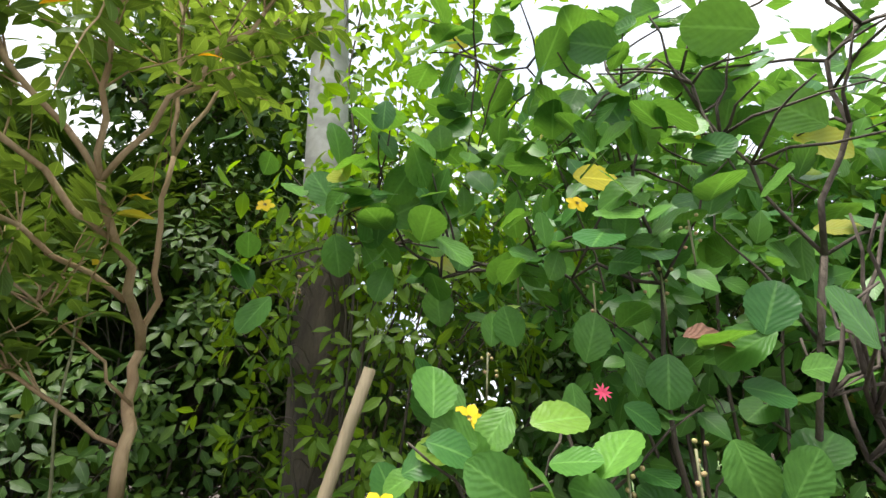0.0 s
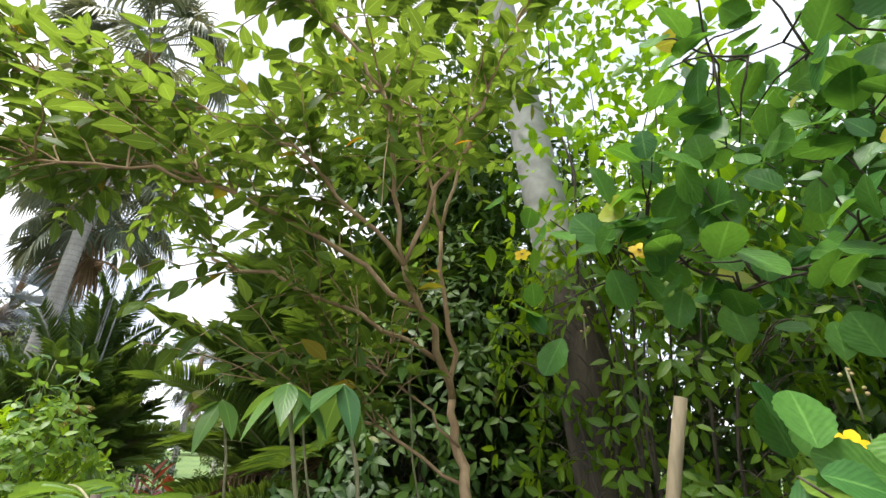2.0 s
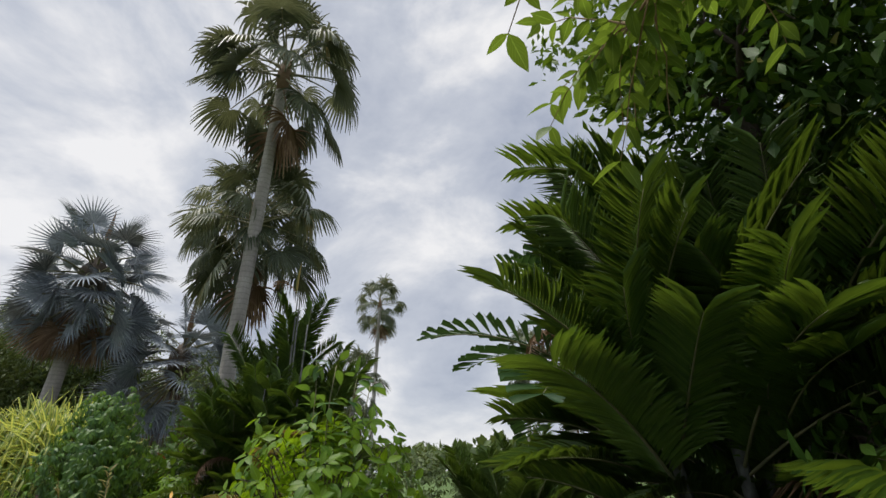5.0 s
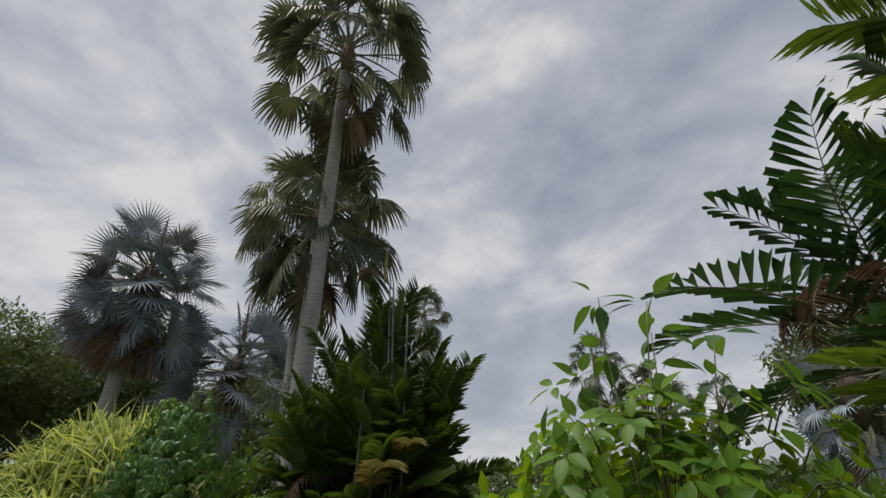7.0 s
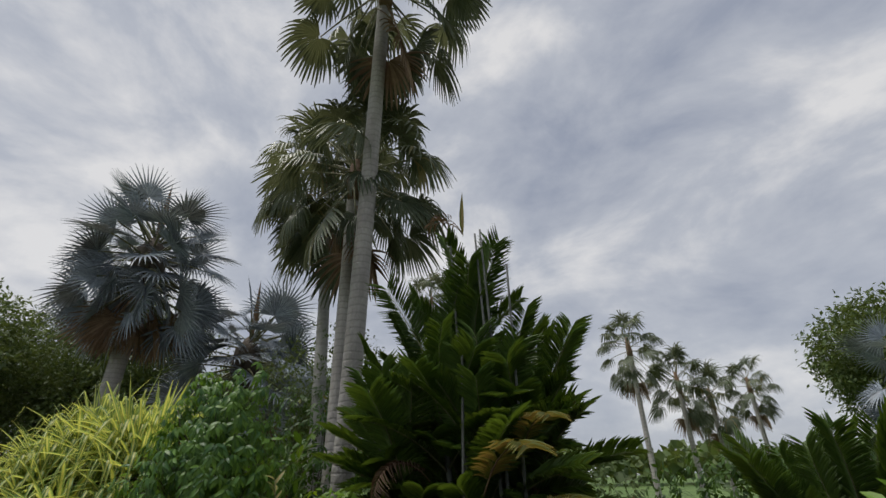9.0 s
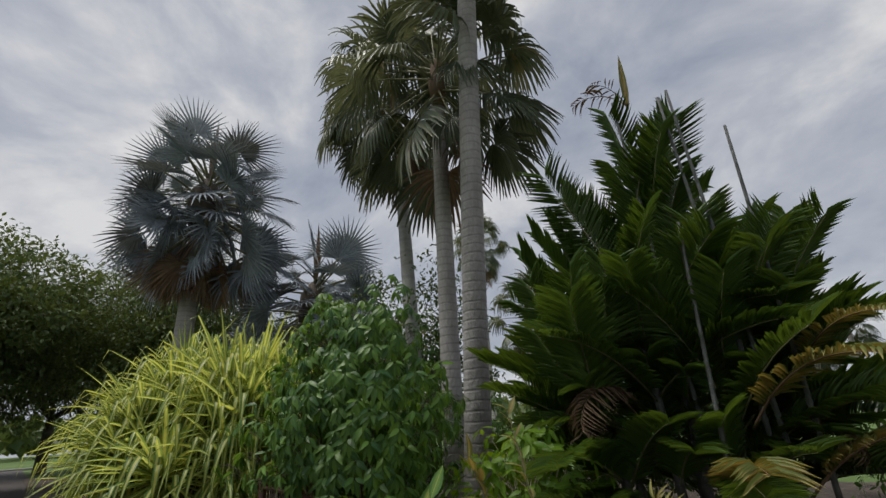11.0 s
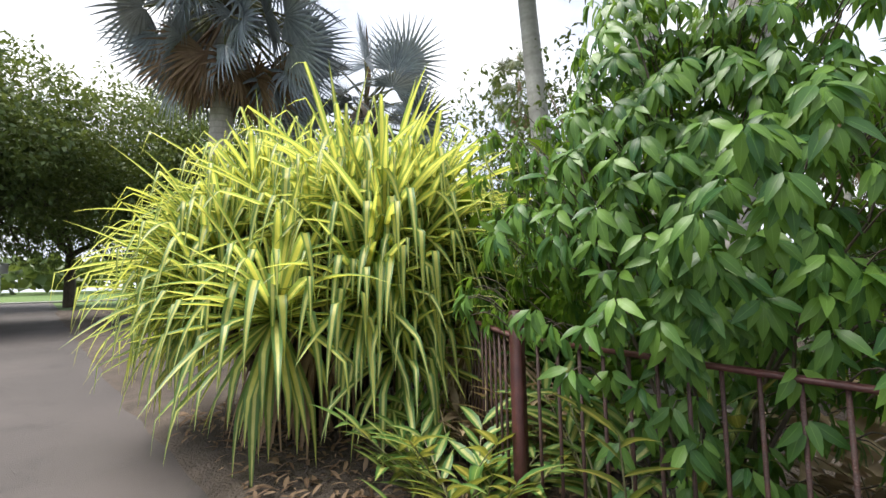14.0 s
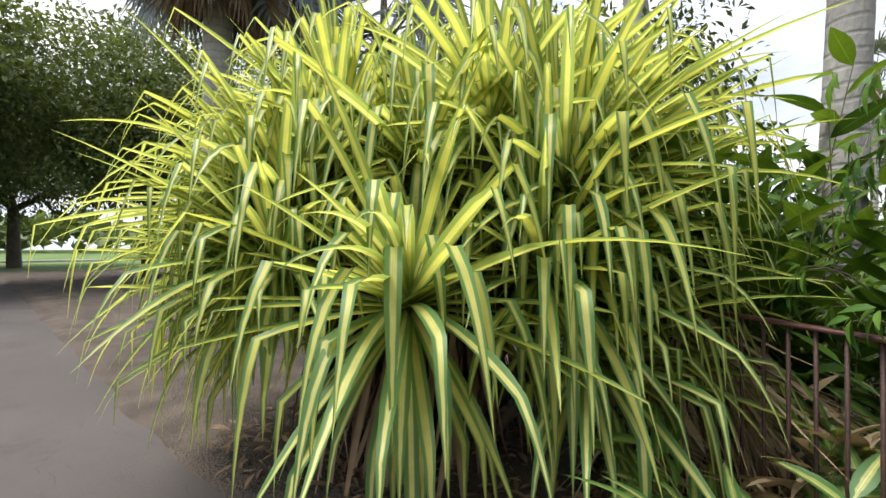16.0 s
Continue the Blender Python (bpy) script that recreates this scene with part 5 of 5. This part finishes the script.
# ---- canopy and woods round the first stand ----
leafy_tree("canopy_tree", "dark broad-leaved tree over the garden bed", "tree", -2.6, 6.4, 6.2, 2.0, M_DEEP, M_BARKD, 0.15, 6, 0.14, 3, 101, 0.4, fill=500)
leafy_tree("canopy_tree", "dark broad-leaved tree over the garden bed", "tree", 1.2, 7.0, 5.6, 2.2, M_DEEP, M_BARKD, 0.16, 6, 0.14, 3, 102, 0.35, fill=500)
leafy_tree("canopy_tree", "leafy green tree behind the round-leaved shrub", "tree", 3.4, 3.6, 4.2, 1.5, M_DEEP, M_BARKD, 0.15, 6, 0.1, 3, 103, 0.3, fill=300)
leafy_tree("canopy_tree", "light green tree behind the palm trunk", "tree", -0.2, 5.2, 6.0, 1.5, M_LIME, M_BARKG, 0.13, 5, 0.09, 3, 104, 0.45, fill=160)
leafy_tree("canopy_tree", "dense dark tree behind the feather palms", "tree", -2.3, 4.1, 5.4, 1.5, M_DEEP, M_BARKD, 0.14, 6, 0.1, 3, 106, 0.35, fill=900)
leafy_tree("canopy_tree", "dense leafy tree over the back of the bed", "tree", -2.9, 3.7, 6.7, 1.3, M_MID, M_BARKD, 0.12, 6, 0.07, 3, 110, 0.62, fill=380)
leafy_tree("canopy_tree", "dense green tree behind the round-leaved shrub", "tree", 1.9, 4.6, 5.2, 2.0, M_ROUND, M_BARKD, 0.16, 5, 0.1, 3, 107, 0.3, fill=800, wide=0.6)
leafy_tree("canopy_tree", "dense green tree beside the path", "tree", 3.0, 2.4, 3.6, 1.3, M_ROUND, M_BARKD, 0.15, 5, 0.08, 3, 108, 0.25, fill=600, wide=0.6)
spray_shrub("leafy_shrub", "tall dark hedge-like shrub at the back of the bed", 1.8, 6.0, (2.8, 0.8, 1.7), 1.4, 620, 4, 0.22, M_DEEP, M_BARKD, seed=87, hang=0.4)
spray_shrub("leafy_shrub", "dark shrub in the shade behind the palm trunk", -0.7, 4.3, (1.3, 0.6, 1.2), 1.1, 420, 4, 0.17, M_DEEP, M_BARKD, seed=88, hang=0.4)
leafy_tree("garden_tree", "airy green tree beyond the screw pine", "tree", -18.4, 7.2, 5.6, 1.9, M_PARK, M_BARKD, 0.12, 6, 0.08, 3, 105, 0.35, fill=600)

# pinnate leaf and ferns near the ground
ZAM = feather_frond(22, 0.85, 11, 0.24, 60, True, 0.030, M_UMB, seed=45, hang=0.3, lift=5, stalk=0.1)
zam = thing("cycad", "low plant with a glossy pinnate leaf beside the path", "plant", -3.55, 1.6, 0)
for k in range(5):
    part("frond", ZAM, zam, "", pose(0, 0, 0.95 + 0.07 * k, 0, 0, -75 + k * 62))
part("stem", Shape().add(*tube([(0, 0, -0.05), (0, 0, 0.6), (0, 0, 1.3)], [0.04, 0.035, 0.03], 8)).mesh("stem", [M_BARKD]), zam)
FERN = [feather_frond(e, 0.75, 24, 0.15, 70, False, 0.024, M_FERN, M_PETIOL, 0.06, 0.1, s, 6) for e, s in ((35, 61), (60, 62), (75, 63))]
for fx, fy, fz in ((-0.85, 1.75, 0.75), (-1.9, 1.9, 0.5), (-2.3, 1.6, 0.4), (-0.2, 1.9, 0.6), (-3.0, 2.0, 0.4), (-1.55, 2.6, 0.6)):
    fern = thing("fern", "green feathery fern in the shade", "fern", fx, fy, 0.05, "ferns")
    part("stem", Shape().add(*tube([(0, 0, -0.05), (0, 0, fz * 0.5), (0, 0, fz)], [0.05, 0.04, 0.03], 7)).mesh("stem", [M_BARKD]), fern)
    for k in range(11):
        part("frond", FERN[k % 3], fern, "", pose(0, 0, fz, rng.uniform(-8, 8), 0, k * 137.5))

# ---- fence ----
def fence_run(a, b, h, label, posts, gap=0.125, ball_caps=True, rise=0.0):
    a, b = np.array(a, float), np.array(b, float)
    d = b - a
    ln = np.hypot(*d)
    yaw = math.degrees(math.atan2(d[1], d[0]))
    ob = thing("fence", label, "fence", a[0], a[1], 0, "garden fence", rz=yaw)
    rail = Shape().add(*box(ln / 2, 0, 0, ln, 0.045, 0.022, 0.004)).mesh("rail", [M_IRON])
    part("rail", rail, ob, "", pose(0, 0, h - rise, 0, -math.degrees(math.atan2(rise, ln))))
    part("rail", rail, ob, "", pose(0, 0, 0.18))
    bar = Shape().add(*tube([(0, 0, 0.05), (0, 0, h * 0.5), (0, 0, h - 0.008)], 0.009, 8)).mesh("bar", [M_RUST])
    for k in range(1, int(ln / gap)):
        part("bar", bar, ob, "", pose(k * gap, 0, 0) @ Matrix.Diagonal((1, 1, (h - rise + rise * k * gap / ln) / h, 1)))
    post = Shape().add(*box(0, 0, h / 2 - 0.03, 0.075, 0.075, h + 0.16, 0.008)).mesh("post", [M_IRON])
    tall = Shape().add(*box(0, 0, h / 2 + 0.02, 0.06, 0.06, h + 0.26, 0.008)).mesh("post", [M_IRON])
    cap = Shape().add(*ball((0, 0, 0.04), 0.045, 8)).mesh("finial", [M_IRON])
    for q in posts:
        p_ob = part("post", post if ball_caps else tall, ob, "square maroon post", pose(q * ln, 0, 0))
        if ball_caps:
            part("finial", cap, p_ob, "", pose(0, 0, h + 0.05))
    return ob


fence_run((-6.8, 2.2), (-12.02, 2.14), 1.07, "low maroon iron fence with slim bars among plants", (0.0, 0.5, 1.0))
fence_run((-12.02, 2.14), (-15.03, 2.12), 1.20, "low maroon iron fence with slim bars and post", (1.0,), ball_caps=False, rise=0.14)
fence_run((-15.03, 2.12), (-17.0, 3.45), 1.2, "dark iron fence run turning behind the screw pine", ())

# ---- gingers and ground plants ----
paddle_clump("variegated_ginger", "low ginger with cream-striped green leaves at the fence foot", -15.75, 2.25, 16, 0.62, 0.30, M_GING, 111, lean=0.9)
paddle_clump("variegated_ginger", "low ginger with cream-striped green leaves at the fence foot", -15.3, 1.98, 12, 0.55, 0.28, M_GING, 112, lean=0.9)
paddle_clump("variegated_ginger", "ginger with cream-striped leaves pushing through the fence", -14.5, 2.35, 12, 0.85, 0.30, M_GING, 113, lean=0.6)
paddle_clump("variegated_ginger", "ginger with cream-striped leaves inside the fence", -12.6, 1.95, 10, 0.9, 0.34, M_GING, 114, lean=0.5)
paddle_clump("variegated_ginger", "ginger with long cream-striped leaves leaning over the fence", -11.75, 2.0, 6, 1.2, 0.32, M_GING, 142, lean=0.25)
paddle_clump("variegated_ginger", "tattered yellowing ginger by the fence", -11.3, 2.35, 8, 1.7, 0.13, M_TATTER, 115, wide=0.26, lean=0.38, leaves=38, erect=0.5)
paddle_clump("variegated_ginger", "ginger with striped leaves by the fence", -10.6, 2.0, 10, 1.0, 0.38, M_GING, 116, lean=0.5)
paddle_clump("broad_leaf_ginger", "tall dark ginger behind the fence", -16.6, 4.2, 14, 1.75, 0.40, M_DEEP, 117, wide=0.3, lean=0.4)
paddle_clump("broad_leaf_ginger", "tall dark ginger behind the fence", -15.5, 3.7, 12, 1.2, 0.38, M_UMB, 118, wide=0.28, lean=0.5)
paddle_clump("broad_leaf_ginger", "dry brown ginger under the shrub", -13.6, 3.2, 10, 0.8, 0.36, M_STRAW, 119, lean=0.6)
paddle_clump("broad_leaf_ginger", "dark ginger in the bed", -9.2, 2.1, 10, 0.8, 0.34, M_DEEP, 120, lean=0.6)
paddle_clump("red_cordyline", "dark red cordyline in the garden bed", -9.6, 6.0, 9, 1.2, 0.42, M_REDL, 121, wide=0.18, lean=0.4)
paddle_clump("broad_leaf_ginger", "tall dark ginger with drooping broad leaves beside the palm trunk", -16.1, 3.9, 30, 2.45, 0.36, M_MID, 140, wide=0.3, lean=0.42, leaves=13)
paddle_clump("broad_leaf_ginger", "tall dark ginger with drooping broad leaves beside the palm trunk", -15.6, 4.0, 26, 2.1, 0.36, M_DEEP, 141, wide=0.3, lean=0.42, leaves=13)
paddle_clump("red_cordyline", "dark red cordyline tips behind the fence", -16.9, 4.9, 5, 1.95, 0.3, M_REDL, 122, wide=0.2, lean=0.25)
paddle_clump("croton", "yellow and orange croton in the garden bed", -9.4, 1.9, 6, 1.25, 0.17, M_CROTON, 123, wide=0.22, lean=0.35, leaves=16)
paddle_clump("croton", "yellow croton low beside the path", -10.0, 4.6, 6, 0.9, 0.2, M_CROTON, 124, wide=0.16, lean=0.6)

for k, (gx, gy, gh, gm, gs) in enumerate(((-16.3, 3.7, 0.9, M_GING, 0.34), (-15.3, 3.1, 0.8, M_GING, 0.32), (-14.7, 3.3, 1.0, M_DEEP, 0.36), (-15.9, 2.9, 0.7, M_STRAW, 0.3), (-17.3, 4.3, 1.1, M_UMB, 0.34), (-12.2, 2.7, 0.8, M_STRAW, 0.32), (-11.9, 2.1, 0.7, M_DEEP, 0.3), (-13.4, 2.3, 0.6, M_DEEP, 0.28))):
    paddle_clump("broad_leaf_ginger", "leafy ginger crowding the fence" if gm is not M_STRAW else "dry straw-brown ginger crowding the fence", gx, gy, 12, gh, gs, gm, 130 + k, lean=0.7)
spray_shrub("leafy_shrub", "dark shrub behind the garden fence", -14.6, 6.9, (1.6, 0.8, 1.0), 1.0, 340, 4, 0.15, M_DEEP, M_BARKD, seed=75)
spray_shrub("leafy_shrub", "dark shrub behind the garden fence", -17.2, 4.7, (1.2, 0.7, 1.2), 1.2, 480, 4, 0.13, M_DEEP, M_BARKD, seed=76)
spray_shrub("leafy_shrub", "dark shrub beside the feather palms", -13.4, 7.6, (1.4, 0.9, 1.2), 1.2, 320, 4, 0.16, M_DEEP, M_BARKD, seed=77)
spray_shrub("leafy_shrub", "green shrub far in the garden", -9.8, 11.5, (2.4, 1.2, 1.1), 1.0, 420, 4, 0.2, M_DEEP, M_BARKD, seed=78)
spray_shrub("leafy_shrub", "green shrub far in the garden", -15.5, 13.0, (2.6, 1.2, 1.4), 1.2, 420, 4, 0.2, M_PARK, M_BARKD, seed=79)
spray_shrub("leafy_shrub", "green shrub far in the garden", -21.0, 11.0, (2.4, 1.4, 1.6), 1.5, 420, 4, 0.2, M_DEEP, M_BARKD, seed=80)

# ---- park beyond the lane ----
for k, (tx, ty, th, tc, lab) in enumerate(((-37, -2.5, 10.5, 5.0, "broad dark park tree beyond the lane"), (-38, 5.5, 11.0, 5.5, "broad dark park tree behind the silver palm"), (-46.5, -9, 11, 5.5, "broad park tree beyond the lane"), (-52, 2, 12, 6, "large park tree on the lawn beyond the kerb"), (-54, -7, 12, 6, "large park tree on the lawn beyond the kerb"), (-36, 14, 9, 5, "broad park tree across the garden"), (-6, 27.5, 8.2, 3.6, "round-headed tree far across the garden"), (-60, -16, 12, 6.5, "large park tree on the lawn beyond the kerb"))):
    leafy_tree("park_tree", lab, "tree", tx, ty, th, tc, M_PARK, M_BARKD, 0.23, 6, 0.3, 3, 200 + k, 0.28, 0.6, group="park trees", fill=6500)
hedge = Shape()
hg = np.random.default_rng(14)
n = 16000
ang = hg.uniform(0.0, 6.283, n)
far = hg.uniform(75, 95, n)
hh = (3.5 + 3.5 * np.array([noise.noise(Vector((math.cos(a) * 7, math.sin(a) * 7, 3))) for a in ang])) * hg.uniform(0, 1, n) ** 0.6
hedge.add(*many(leaf_form(2, 0.9, 0.1, 0.2), np.stack([-12 + far * np.cos(ang), far * np.sin(ang), np.maximum(0.1, hh + 0.8) + np.array([rise(-12 + q) for q in far * np.cos(ang)])], 1), hg.normal(0, 1, (n, 3)), hg.normal(0, 1, (n, 3)), hg.uniform(1.0, 2.2, n)))
tagged(new("far_woods", hedge.mesh("far_woods", [M_PARK])), "distant line of green trees round the park", "trees", kind="stuff")

sign = thing("street_sign", "small white sign plate on a thin grey post", "sign", -40.5, -0.9, 0)
sign.location.z = rise(-40.5)
part("pole", Shape().add(*tube([(0, 0, -0.1), (0, 0, 1.3), (0, 0, 2.5)], 0.04, 8)).mesh("pole", [M_STEEL]), sign)
part("plate", Shape().add(*box(0.05, 0, 2.25, 0.02, 0.5, 0.45, 0.004)).mesh("plate", [M_WHITE]), sign, "plain white plate")
